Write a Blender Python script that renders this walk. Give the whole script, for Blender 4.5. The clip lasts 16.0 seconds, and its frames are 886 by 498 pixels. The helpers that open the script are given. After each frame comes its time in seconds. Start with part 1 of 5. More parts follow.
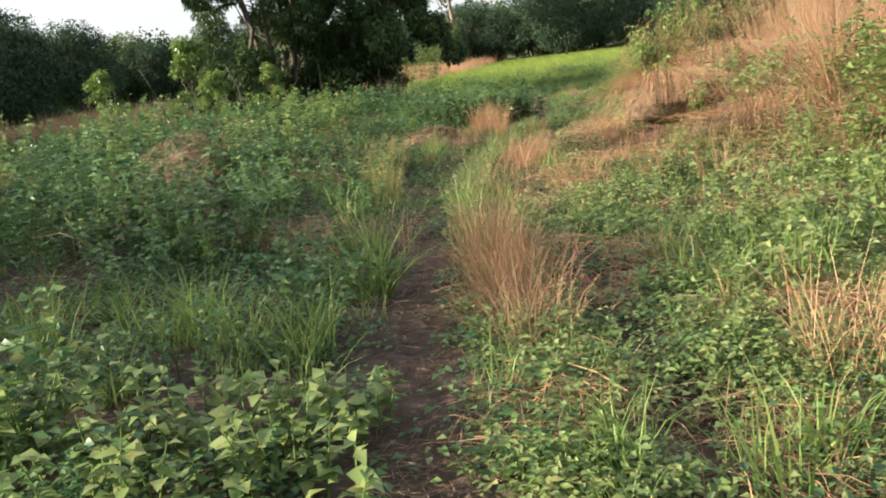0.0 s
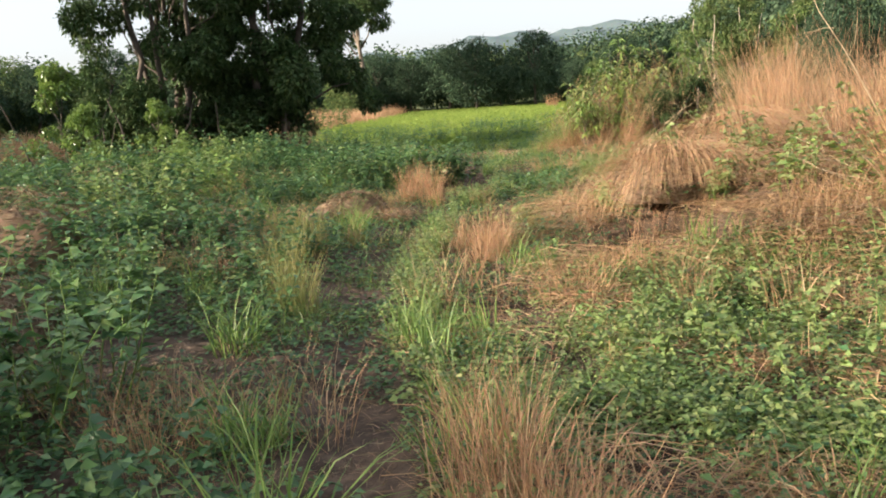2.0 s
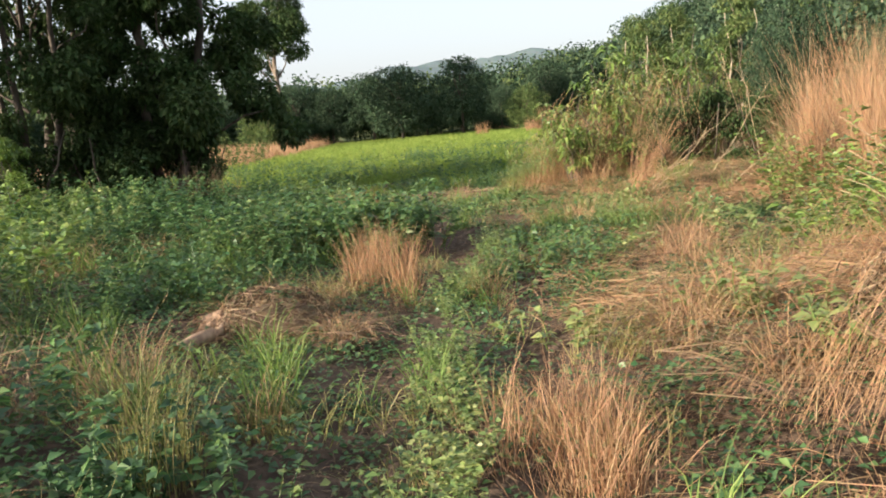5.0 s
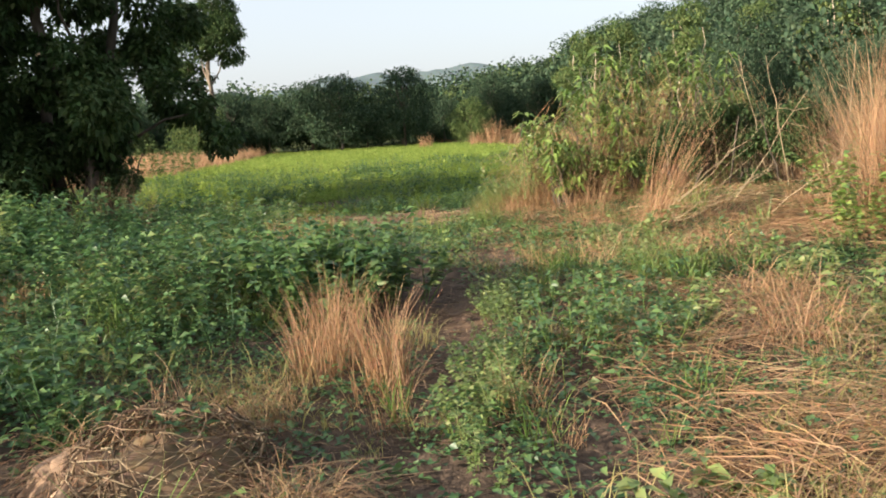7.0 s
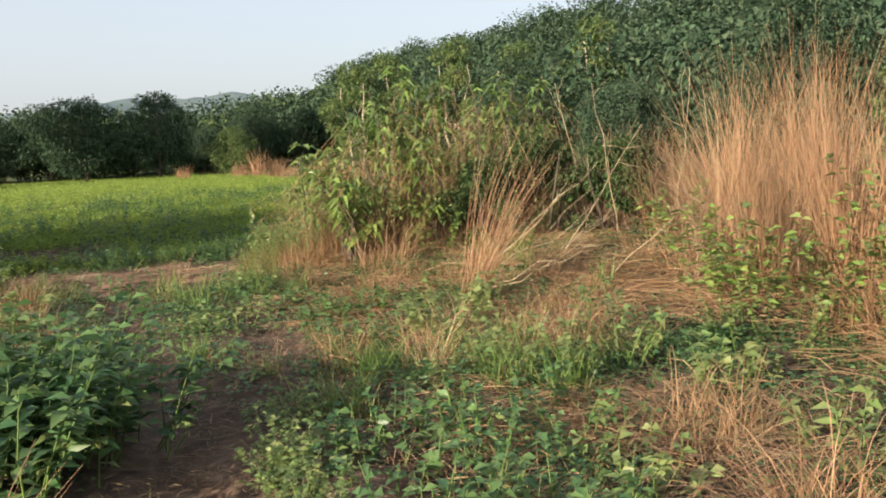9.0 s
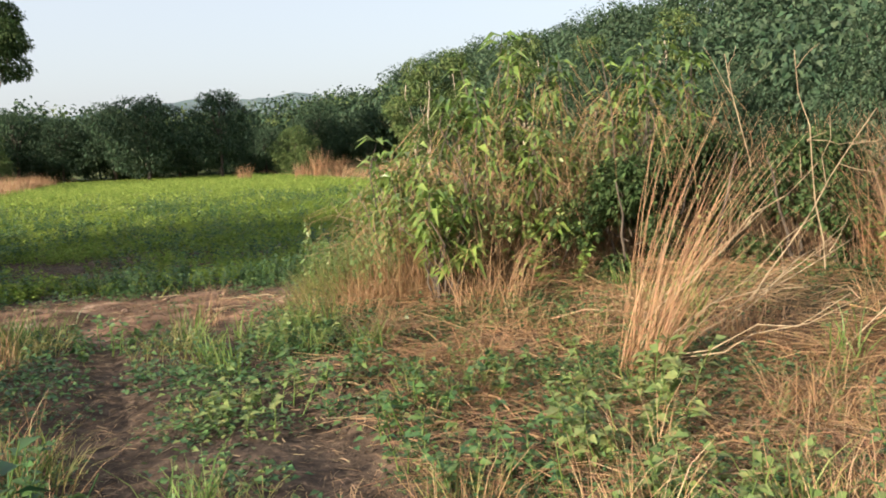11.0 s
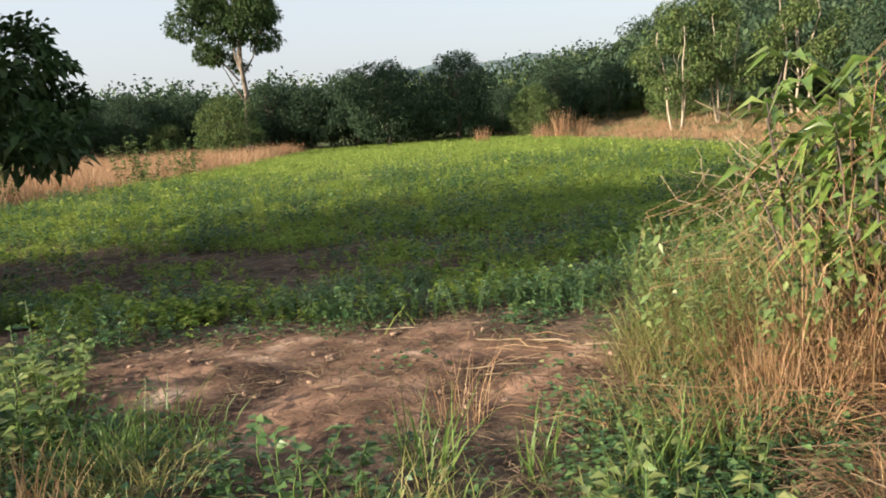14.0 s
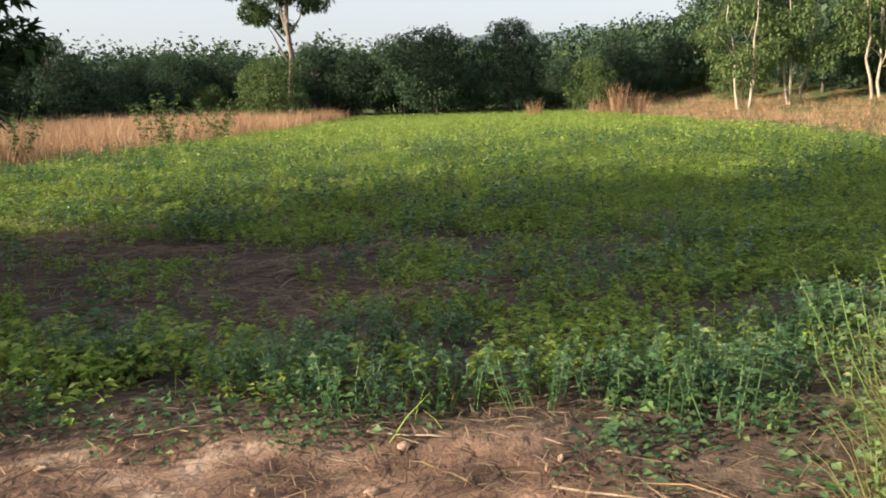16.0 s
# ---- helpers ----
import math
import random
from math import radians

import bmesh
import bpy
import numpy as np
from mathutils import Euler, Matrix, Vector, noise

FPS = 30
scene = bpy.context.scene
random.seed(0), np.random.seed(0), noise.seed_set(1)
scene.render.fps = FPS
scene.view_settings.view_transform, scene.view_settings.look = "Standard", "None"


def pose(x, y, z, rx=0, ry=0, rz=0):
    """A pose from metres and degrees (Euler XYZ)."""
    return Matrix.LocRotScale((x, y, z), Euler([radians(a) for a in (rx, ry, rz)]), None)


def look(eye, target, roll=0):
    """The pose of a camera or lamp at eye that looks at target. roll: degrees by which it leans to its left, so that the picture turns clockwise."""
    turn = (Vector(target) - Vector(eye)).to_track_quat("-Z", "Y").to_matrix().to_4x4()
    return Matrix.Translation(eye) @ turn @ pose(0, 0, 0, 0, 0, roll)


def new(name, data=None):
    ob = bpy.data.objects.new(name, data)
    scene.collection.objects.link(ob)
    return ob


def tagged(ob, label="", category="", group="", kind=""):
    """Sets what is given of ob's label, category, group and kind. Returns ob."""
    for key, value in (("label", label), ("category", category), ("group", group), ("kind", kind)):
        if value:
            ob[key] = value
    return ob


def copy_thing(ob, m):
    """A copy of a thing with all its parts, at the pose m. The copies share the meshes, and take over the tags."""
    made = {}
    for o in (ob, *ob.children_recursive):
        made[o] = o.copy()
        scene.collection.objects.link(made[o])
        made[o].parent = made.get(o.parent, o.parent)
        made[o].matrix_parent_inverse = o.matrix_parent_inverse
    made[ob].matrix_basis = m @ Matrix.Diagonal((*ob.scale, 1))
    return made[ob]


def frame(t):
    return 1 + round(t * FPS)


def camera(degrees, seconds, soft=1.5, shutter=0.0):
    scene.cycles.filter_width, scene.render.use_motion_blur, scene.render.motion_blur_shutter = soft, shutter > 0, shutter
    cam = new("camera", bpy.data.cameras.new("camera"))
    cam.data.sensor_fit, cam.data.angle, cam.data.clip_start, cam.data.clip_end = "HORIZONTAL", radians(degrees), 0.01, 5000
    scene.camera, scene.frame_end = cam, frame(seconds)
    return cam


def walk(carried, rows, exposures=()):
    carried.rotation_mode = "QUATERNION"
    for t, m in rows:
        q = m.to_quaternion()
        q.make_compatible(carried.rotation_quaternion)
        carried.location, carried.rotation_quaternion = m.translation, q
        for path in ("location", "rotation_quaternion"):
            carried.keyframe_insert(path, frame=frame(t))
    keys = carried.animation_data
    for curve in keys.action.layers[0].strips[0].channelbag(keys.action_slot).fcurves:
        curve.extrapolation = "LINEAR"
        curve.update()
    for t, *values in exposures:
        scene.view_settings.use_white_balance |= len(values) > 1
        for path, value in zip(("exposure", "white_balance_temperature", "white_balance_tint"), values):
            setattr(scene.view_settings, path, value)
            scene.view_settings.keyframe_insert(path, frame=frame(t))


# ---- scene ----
cam = camera(56.0, 16.0, soft=1.9)
METRES, EYE, TILT, LEAN, TURN = 23.4, 1.5, 0.0, 0.0, 0.0
ROWS = [
    (0.0, 0.0, 0.0, 0.0, -1.61, -12.89, 7.04),
    (0.5, -0.0003, 0.0266, -0.0015, -5.13, -13.15, 7.46),
    (1.0, -0.0038, 0.0592, 0.0004, -7.03, -13.67, 5.67),
    (1.5, -0.0067, 0.0935, 0.0005, -5.22, -12.78, 2.98),
    (2.0, -0.0085, 0.126, 0.002, -7.99, -10.19, 3.58),
    (2.5, -0.0062, 0.1572, -0.0001, -12.01, -9.45, 4.57),
    (3.0, -0.0065, 0.1903, -0.0004, -11.4, -11.14, 3.24),
    (3.5, -0.0076, 0.2248, 0.0001, -9.78, -9.44, 2.47),
    (4.0, -0.0037, 0.2645, 0.0015, -10.58, -8.16, 4.82),
    (6.5, 0.007, 0.4275, -0.0004, -16.65, -8.96, 3.18),
    (7.0, 0.0126, 0.4572, 0.0002, -17.67, -8.01, 3.68),
    (7.5, 0.0199, 0.4863, 0.0028, -21.7, -6.43, 2.06),
    (8.0, 0.0279, 0.5135, 0.0036, -29.9, -6.87, 2.82),
    (10.5, 0.0881, 0.6539, 0.0005, -34.68, -6.69, 2.62),
    (11.0, 0.098, 0.6854, 0.0018, -29.52, -6.5, 2.4),
    (11.5, 0.1058, 0.714, 0.0036, -26.38, -5.93, 3.72),
    (12.0, 0.116, 0.7427, 0.0033, -24.42, -6.37, 6.48),
    (12.5, 0.1218, 0.7709, 0.0009, -24.61, -7.67, 6.91),
    (13.0, 0.1281, 0.7996, -0.0012, -20.58, -6.85, 5.42),
    (13.5, 0.1324, 0.8318, -0.0008, -14.99, -7.88, 5.56),
    (14.0, 0.1364, 0.8605, -0.0015, -13.72, -8.25, 4.15),
    (14.5, 0.1425, 0.8874, -0.0011, -13.16, -9.32, 3.64),
    (15.0, 0.1474, 0.9158, -0.0017, -13.2, -10.24, 4.05),
    (15.5, 0.1554, 0.9458, -0.0019, -12.44, -9.91, 3.52),
    (16.0, 0.1612, 0.9731, -0.0029, -10.39, -10.05, 1.93),
]
walk(cam, [(t, pose(0, 0, EYE, TILT, LEAN, TURN) @ pose(METRES * x, METRES * y, METRES * z, 90 + pitch, roll, yaw)) for t, x, y, z, yaw, pitch, roll in ROWS], [(0.0, 1.62), (2.5, 1.55), (4.0, 1.5), (6.5, 1.5), (8.0, 1.12), (10.5, 1.3), (12.5, 1.2), (16.0, 1.28)])

# ---- world, sun, exposure ----
SUN_DIR = Vector((-0.93, -0.15, 0.0)).normalized()      # towards the sun, on the plan
SUN_EL = radians(18.6)
world = bpy.data.worlds.new("world")
scene.world = world
world.use_nodes = True
wn = world.node_tree.nodes
sky = wn.new("ShaderNodeTexSky")
sky.sky_type = "NISHITA"
sky.sun_disc = False
sky.sun_elevation = SUN_EL
sky.sun_rotation = math.atan2(SUN_DIR.x, SUN_DIR.y)
sky.air_density, sky.dust_density, sky.ozone_density = 1.0, 4.0, 1.2
haze = wn.new("ShaderNodeMix")                          # thin white morning haze over the blue
haze.data_type = "RGBA"
haze.inputs[0].default_value = 0.6
haze.inputs[7].default_value = (3.3, 3.42, 3.65, 1)
world.node_tree.links.new(sky.outputs[0], haze.inputs[6])
world.node_tree.links.new(haze.outputs[2], wn["Background"].inputs[0])
wn["Background"].inputs[1].default_value = 0.117
sun = new("sun", bpy.data.lights.new("sun", "SUN"))
sun.data.energy, sun.data.angle, sun.data.color = 5.0, radians(0.6), (1.0, 0.86, 0.69)
sun.matrix_world = look((0, 0, 30), Vector((0, 0, 30)) - Vector((SUN_DIR.x * math.cos(SUN_EL), SUN_DIR.y * math.cos(SUN_EL), math.sin(SUN_EL))))


# ---- materials ----
def rgb(c):
    return (c[0], c[1], c[2], 1.0)


def plant_mat(name, stops, rough=0.55, through_light=0.4, grain=18.0, spec=0.3):
    """A leaf or straw surface: a colour for each leaf from a ramp, fine mottling, and light let through."""
    m = bpy.data.materials.new(name)
    m.use_nodes = True
    nt = m.node_tree
    nt.nodes.clear()
    out = nt.nodes.new("ShaderNodeOutputMaterial")
    geo = nt.nodes.new("ShaderNodeNewGeometry")
    tex = nt.nodes.new("ShaderNodeTexCoord")
    big = nt.nodes.new("ShaderNodeTexNoise")
    big.inputs["Scale"].default_value = 0.7
    fine = nt.nodes.new("ShaderNodeTexNoise")
    fine.inputs["Scale"].default_value = grain
    nt.links.new(tex.outputs["Object"], big.inputs["Vector"])
    nt.links.new(tex.outputs["Object"], fine.inputs["Vector"])
    mix = nt.nodes.new("ShaderNodeMath")
    mix.operation = "MULTIPLY_ADD"
    mix.inputs[1].default_value = 0.62
    nt.links.new(geo.outputs["Random Per Island"], mix.inputs[0])
    shift = nt.nodes.new("ShaderNodeMath")
    shift.operation = "MULTIPLY_ADD"
    shift.inputs[1].default_value = 0.75
    shift.inputs[2].default_value = -0.19
    nt.links.new(big.outputs["Fac"], shift.inputs[0])
    nt.links.new(shift.outputs[0], mix.inputs[2])
    ramp = nt.nodes.new("ShaderNodeValToRGB")
    el = ramp.color_ramp.elements
    while len(el) < len(stops):
        el.new(0.5)
    for e, (p, c) in zip(el, stops):
        e.position, e.color = p, rgb(c)
    nt.links.new(mix.outputs[0], ramp.inputs[0])
    mott = nt.nodes.new("ShaderNodeMix")
    mott.data_type, mott.blend_type = "RGBA", "MULTIPLY"
    mott.inputs[0].default_value = 0.45
    nt.links.new(ramp.outputs[0], mott.inputs[6])
    nt.links.new(fine.outputs["Color"], mott.inputs[7])
    gain = nt.nodes.new("ShaderNodeMix")
    gain.data_type, gain.blend_type = "RGBA", "MULTIPLY"
    gain.inputs[0].default_value = 1.0
    gain.inputs[7].default_value = (1.25, 1.25, 1.25, 1)
    nt.links.new(mott.outputs[2], gain.inputs[6])
    bsdf = nt.nodes.new("ShaderNodeBsdfPrincipled")
    bsdf.inputs["Roughness"].default_value = rough
    bsdf.inputs["Specular IOR Level"].default_value = spec
    nt.links.new(gain.outputs[2], bsdf.inputs["Base Color"])
    tr = nt.nodes.new("ShaderNodeBsdfTranslucent")
    nt.links.new(gain.outputs[2], tr.inputs[0])
    mx = nt.nodes.new("ShaderNodeMixShader")
    mx.inputs[0].default_value = through_light
    nt.links.new(bsdf.outputs[0], mx.inputs[1])
    nt.links.new(tr.outputs[0], mx.inputs[2])
    nt.links.new(mx.outputs[0], out.inputs[0])
    return m


def solid_mat(name, a, b, scale=6.0, rough=0.85, bump=0.3, stretch=(1, 1, 1)):
    m = bpy.data.materials.new(name)
    m.use_nodes = True
    nt = m.node_tree
    bsdf = nt.nodes["Principled BSDF"]
    tex = nt.nodes.new("ShaderNodeTexCoord")
    mp = nt.nodes.new("ShaderNodeMapping")
    mp.inputs["Scale"].default_value = stretch
    n = nt.nodes.new("ShaderNodeTexNoise")
    n.inputs["Scale"].default_value, n.inputs["Detail"].default_value = scale, 8
    ramp = nt.nodes.new("ShaderNodeValToRGB")
    ramp.color_ramp.elements[0].position, ramp.color_ramp.elements[0].color = 0.32, rgb(a)
    ramp.color_ramp.elements[1].position, ramp.color_ramp.elements[1].color = 0.68, rgb(b)
    bp = nt.nodes.new("ShaderNodeBump")
    bp.inputs["Strength"].default_value, bp.inputs["Distance"].default_value = bump, 0.02
    nt.links.new(tex.outputs["Object"], mp.inputs[0])
    nt.links.new(mp.outputs[0], n.inputs["Vector"])
    nt.links.new(n.outputs["Fac"], ramp.inputs[0])
    nt.links.new(ramp.outputs[0], bsdf.inputs["Base Color"])
    nt.links.new(n.outputs["Fac"], bp.inputs["Height"])
    nt.links.new(bp.outputs[0], bsdf.inputs["Normal"])
    bsdf.inputs["Roughness"].default_value = rough
    return m


def ground_mat():
    """Soil: dark crumbly earth, paler dry clay where 'clay' is high, mossy green far away where 'sward' is high."""
    m = bpy.data.materials.new("soil")
    m.use_nodes = True
    nt = m.node_tree
    bsdf = nt.nodes["Principled BSDF"]
    tex = nt.nodes.new("ShaderNodeTexCoord")

    def noise_of(scale, detail=6):
        n = nt.nodes.new("ShaderNodeTexNoise")
        n.inputs["Scale"].default_value, n.inputs["Detail"].default_value = scale, detail
        nt.links.new(tex.outputs["Object"], n.inputs["Vector"])
        return n

    def ramp_of(src, stops):
        r = nt.nodes.new("ShaderNodeValToRGB")
        while len(r.color_ramp.elements) < len(stops):
            r.color_ramp.elements.new(0.5)
        for e, (p, c) in zip(r.color_ramp.elements, stops):
            e.position, e.color = p, rgb(c)
        nt.links.new(src, r.inputs[0])
        return r

    def blend(fac, a, b):
        x = nt.nodes.new("ShaderNodeMix")
        x.data_type = "RGBA"
        nt.links.new(fac, x.inputs[0])
        nt.links.new(a, x.inputs[6])
        nt.links.new(b, x.inputs[7])
        return x.outputs[2]

    def attr(name):
        a = nt.nodes.new("ShaderNodeAttribute")
        a.attribute_name = name
        return a.outputs["Fac"]

    crumbs, patches, grit = noise_of(9.0), noise_of(1.7, 9), noise_of(55.0)
    dark = ramp_of(crumbs.outputs["Fac"], [(0.3, (0.045, 0.032, 0.024)), (0.55, (0.09, 0.064, 0.047)), (0.75, (0.16, 0.112, 0.08))])
    clay = ramp_of(patches.outputs["Fac"], [(0.40, (0.07, 0.043, 0.03)), (0.50, (0.17, 0.10, 0.068)), (0.58, (0.30, 0.185, 0.125)), (0.68, (0.50, 0.36, 0.26))])
    sward = ramp_of(crumbs.outputs["Fac"], [(0.3, (0.05, 0.07, 0.02)), (0.7, (0.12, 0.15, 0.045))])
    wob = nt.nodes.new("ShaderNodeMath")
    wob.operation, wob.use_clamp = "MULTIPLY_ADD", True
    wob.inputs[1].default_value = 1.0
    cr = nt.nodes.new("ShaderNodeMath")
    cr.operation = "MULTIPLY_ADD"
    cr.inputs[1].default_value, cr.inputs[2].default_value = 1.2, -0.6
    nt.links.new(crumbs.outputs["Fac"], cr.inputs[0])
    nt.links.new(attr("clay"), wob.inputs[0])
    nt.links.new(cr.outputs[0], wob.inputs[2])
    lim = nt.nodes.new("ShaderNodeMath")
    lim.operation, lim.use_clamp = "MULTIPLY", True
    nt.links.new(wob.outputs[0], lim.inputs[0])
    nt.links.new(attr("clay"), lim.inputs[1])
    c = blend(lim.outputs[0], dark.outputs[0], clay.outputs[0])
    c = blend(attr("sward"), c, sward.outputs[0])
    nt.links.new(c, bsdf.inputs["Base Color"])
    bp = nt.nodes.new("ShaderNodeBump")
    bp.inputs["Strength"].default_value, bp.inputs["Distance"].default_value = 0.8, 0.03
    ad = nt.nodes.new("ShaderNodeMath")
    ad.operation = "MULTIPLY_ADD"
    ad.inputs[1].default_value = 0.35
    nt.links.new(grit.outputs["Fac"], ad.inputs[0])
    nt.links.new(crumbs.outputs["Fac"], ad.inputs[2])
    nt.links.new(ad.outputs[0], bp.inputs["Height"])
    nt.links.new(bp.outputs[0], bsdf.inputs["Normal"])
    bsdf.inputs["Roughness"].default_value = 0.95
    bsdf.inputs["Specular IOR Level"].default_value = 0.15
    return m


M_SOIL = ground_mat()
M_STRAW = plant_mat("dry straw", [(0.0, (0.14, 0.08, 0.04)), (0.35, (0.31, 0.185, 0.095)), (0.7, (0.46, 0.30, 0.165)), (1.0, (0.60, 0.46, 0.29))], 0.6, 0.25)
M_RUST = plant_mat("rusty tall grass", [(0.0, (0.19, 0.10, 0.052)), (0.4, (0.37, 0.21, 0.115)), (0.75, (0.50, 0.33, 0.19)), (1.0, (0.52, 0.44, 0.27))], 0.6, 0.3)
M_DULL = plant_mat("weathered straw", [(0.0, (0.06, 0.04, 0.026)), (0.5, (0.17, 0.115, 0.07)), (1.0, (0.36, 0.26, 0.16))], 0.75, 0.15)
M_GRASS = plant_mat("green grass", [(0.0, (0.07, 0.12, 0.03)), (0.5, (0.15, 0.24, 0.06)), (0.85, (0.26, 0.34, 0.10)), (1.0, (0.38, 0.34, 0.13))], 0.45, 0.4)
M_FIELD = plant_mat("field sward", [(0.0, (0.115, 0.19, 0.045)), (0.45, (0.24, 0.335, 0.075)), (0.8, (0.38, 0.46, 0.11)), (1.0, (0.49, 0.48, 0.17))], 0.85, 0.45, spec=0.04)
M_LEAF = plant_mat("weed leaves", [(0.0, (0.03, 0.08, 0.034)), (0.4, (0.068, 0.145, 0.056)), (0.75, (0.145, 0.24, 0.08)), (1.0, (0.36, 0.37, 0.14))], 0.42, 0.38, spec=0.4)
M_LIME = plant_mat("young lime leaves", [(0.0, (0.095, 0.16, 0.055)), (0.5, (0.19, 0.27, 0.09)), (1.0, (0.38, 0.40, 0.16))], 0.42, 0.42, spec=0.4)
M_SHRUB = plant_mat("glossy shrub leaves", [(0.0, (0.07, 0.13, 0.03)), (0.5, (0.16, 0.25, 0.055)), (0.85, (0.29, 0.37, 0.10)), (1.0, (0.42, 0.44, 0.16))], 0.3, 0.3, spec=0.5)
M_CROWN = plant_mat("dark tree leaves", [(0.0, (0.028, 0.05, 0.02)), (0.5, (0.055, 0.095, 0.034)), (1.0, (0.11, 0.15, 0.055))], 0.6, 0.25, 3.0, 0.15)
# the bluish cast of these greens is distance haze put into the colour
M_WOOD_A = plant_mat("woodland leaves", [(0.0, (0.026, 0.052, 0.03)), (0.5, (0.055, 0.092, 0.055)), (1.0, (0.11, 0.15, 0.085))], 0.85, 0.2, 2.0, 0.05)
M_WOOD_B = plant_mat("paler woodland leaves", [(0.0, (0.06, 0.10, 0.042)), (0.5, (0.115, 0.165, 0.062)), (1.0, (0.20, 0.24, 0.09))], 0.85, 0.25, 2.0, 0.05)
M_YELLOW = plant_mat("yellowing grass", [(0.0, (0.13, 0.15, 0.045)), (0.5, (0.29, 0.28, 0.10)), (1.0, (0.50, 0.42, 0.19))], 0.55, 0.4)
# pale blue-grey: distance haze is painted into this leaf colour
M_RIDGE = plant_mat("haze-tinted ridge leaves", [(0.0, (0.10, 0.14, 0.15)), (1.0, (0.15, 0.19, 0.20))], 0.9, 0.1, 0.5, 0.0)
M_BARK = solid_mat("bark", (0.04, 0.03, 0.024), (0.125, 0.1, 0.078), 7, 0.9, 0.6, (1, 1, 0.2))
M_PALE = solid_mat("pale bark", (0.22, 0.175, 0.125), (0.46, 0.39, 0.3), 5, 0.8, 0.3, (1, 1, 0.25))
M_TRUNK = solid_mat("grey-brown bark", (0.10, 0.08, 0.06), (0.25, 0.205, 0.16), 5, 0.85, 0.4, (1, 1, 0.25))
M_TWIG = solid_mat("bleached twigs", (0.2, 0.145, 0.09), (0.42, 0.33, 0.21), 14, 0.8, 0.3, (1, 1, 0.3))
M_STUMP = solid_mat("weathered stump wood", (0.16, 0.10, 0.065), (0.46, 0.31, 0.2), 9, 0.9, 0.7, (1, 1, 0.25))
M_PINK = solid_mat("faded pink plastic", (0.62, 0.09, 0.13), (0.8, 0.2, 0.26), 12, 0.45, 0.2)
M_STONE = solid_mat("clay clods", (0.2, 0.125, 0.085), (0.48, 0.33, 0.23), 11, 0.95, 0.6)

# ---- geometry helpers ----
rng = np.random.default_rng(7)


def soup(verts, tris, name):
    """A mesh of triangles from numpy arrays."""
    me = bpy.data.meshes.new(name)
    verts = np.ascontiguousarray(verts, dtype=np.float32)
    tris = np.ascontiguousarray(tris, dtype=np.int32)
    me.vertices.add(len(verts))
    me.vertices.foreach_set("co", verts.ravel())
    me.loops.add(tris.size)
    me.loops.foreach_set("vertex_index", tris.ravel())
    me.polygons.add(len(tris))
    me.polygons.foreach_set("loop_start", np.arange(0, tris.size, 3, dtype=np.int32))
    me.update(calc_edges=True)
    return me


def join(parts):
    vs, ts, n = [], [], 0
    for v, t in parts:
        vs.append(v)
        ts.append(t + n)
        n += len(v)
    return np.concatenate(vs), np.concatenate(ts)


def piece(name, geo, material, parent=None, label=""):
    ob = new(name, soup(*geo, name))
    ob.data.materials.append(material)
    if parent is not None:
        ob.parent = parent
    if label:
        ob["label"] = label
    return ob


def blades(n, height, spread, width, lean, curl=0.5, seg=3, r=rng, flat=0.0, towards=None):
    """A tuft of n tapering, drooping blades from a base of radius spread."""
    a = r.uniform(0, 2 * np.pi, n)
    d = spread * np.sqrt(r.uniform(0, 1, n))
    base = np.stack([d * np.cos(a), d * np.sin(a), np.full(n, -0.02)], 1)
    az = a + r.normal(0, 1.5, n)
    if towards is not None:
        az = towards + r.normal(0, 0.35, n)
    ln = np.abs(r.normal(lean, lean * 0.5 + 0.03, n)) + flat
    h = height * r.uniform(0.55, 1.1, n)
    out = np.stack([np.cos(az), np.sin(az), np.zeros(n)], 1)
    side = np.stack([-np.sin(az), np.cos(az), np.zeros(n)], 1)
    tw = r.uniform(-1.2, 1.2, n)[:, None]
    side = side * np.cos(tw) + out * np.sin(tw)
    vs = []
    ang, pos = ln, base
    for k in range(seg + 1):
        f = k / seg
        w = (width * (1 - f) ** 0.7 * 0.5 + 0.0006) * r.uniform(0.7, 1.3, n)
        vs += [pos - side * w[:, None], pos + side * w[:, None]]
        step = h / seg
        pos = pos + out * (np.sin(ang) * step)[:, None] + np.array([0, 0, 1]) * (np.cos(ang) * step)[:, None]
        ang = ang + curl * (0.3 + f) * r.uniform(0.4, 1.4, n)
    v = np.stack(vs, 1)                                 # n, 2(seg+1), 3
    m = 2 * (seg + 1)
    t = []
    for k in range(seg):
        t += [[2 * k, 2 * k + 1, 2 * k + 3], [2 * k, 2 * k + 3, 2 * k + 2]]
    t = np.array(t)
    tt = t[None] + (np.arange(n) * m)[:, None, None]
    return v.reshape(-1, 3), tt.reshape(-1, 3)


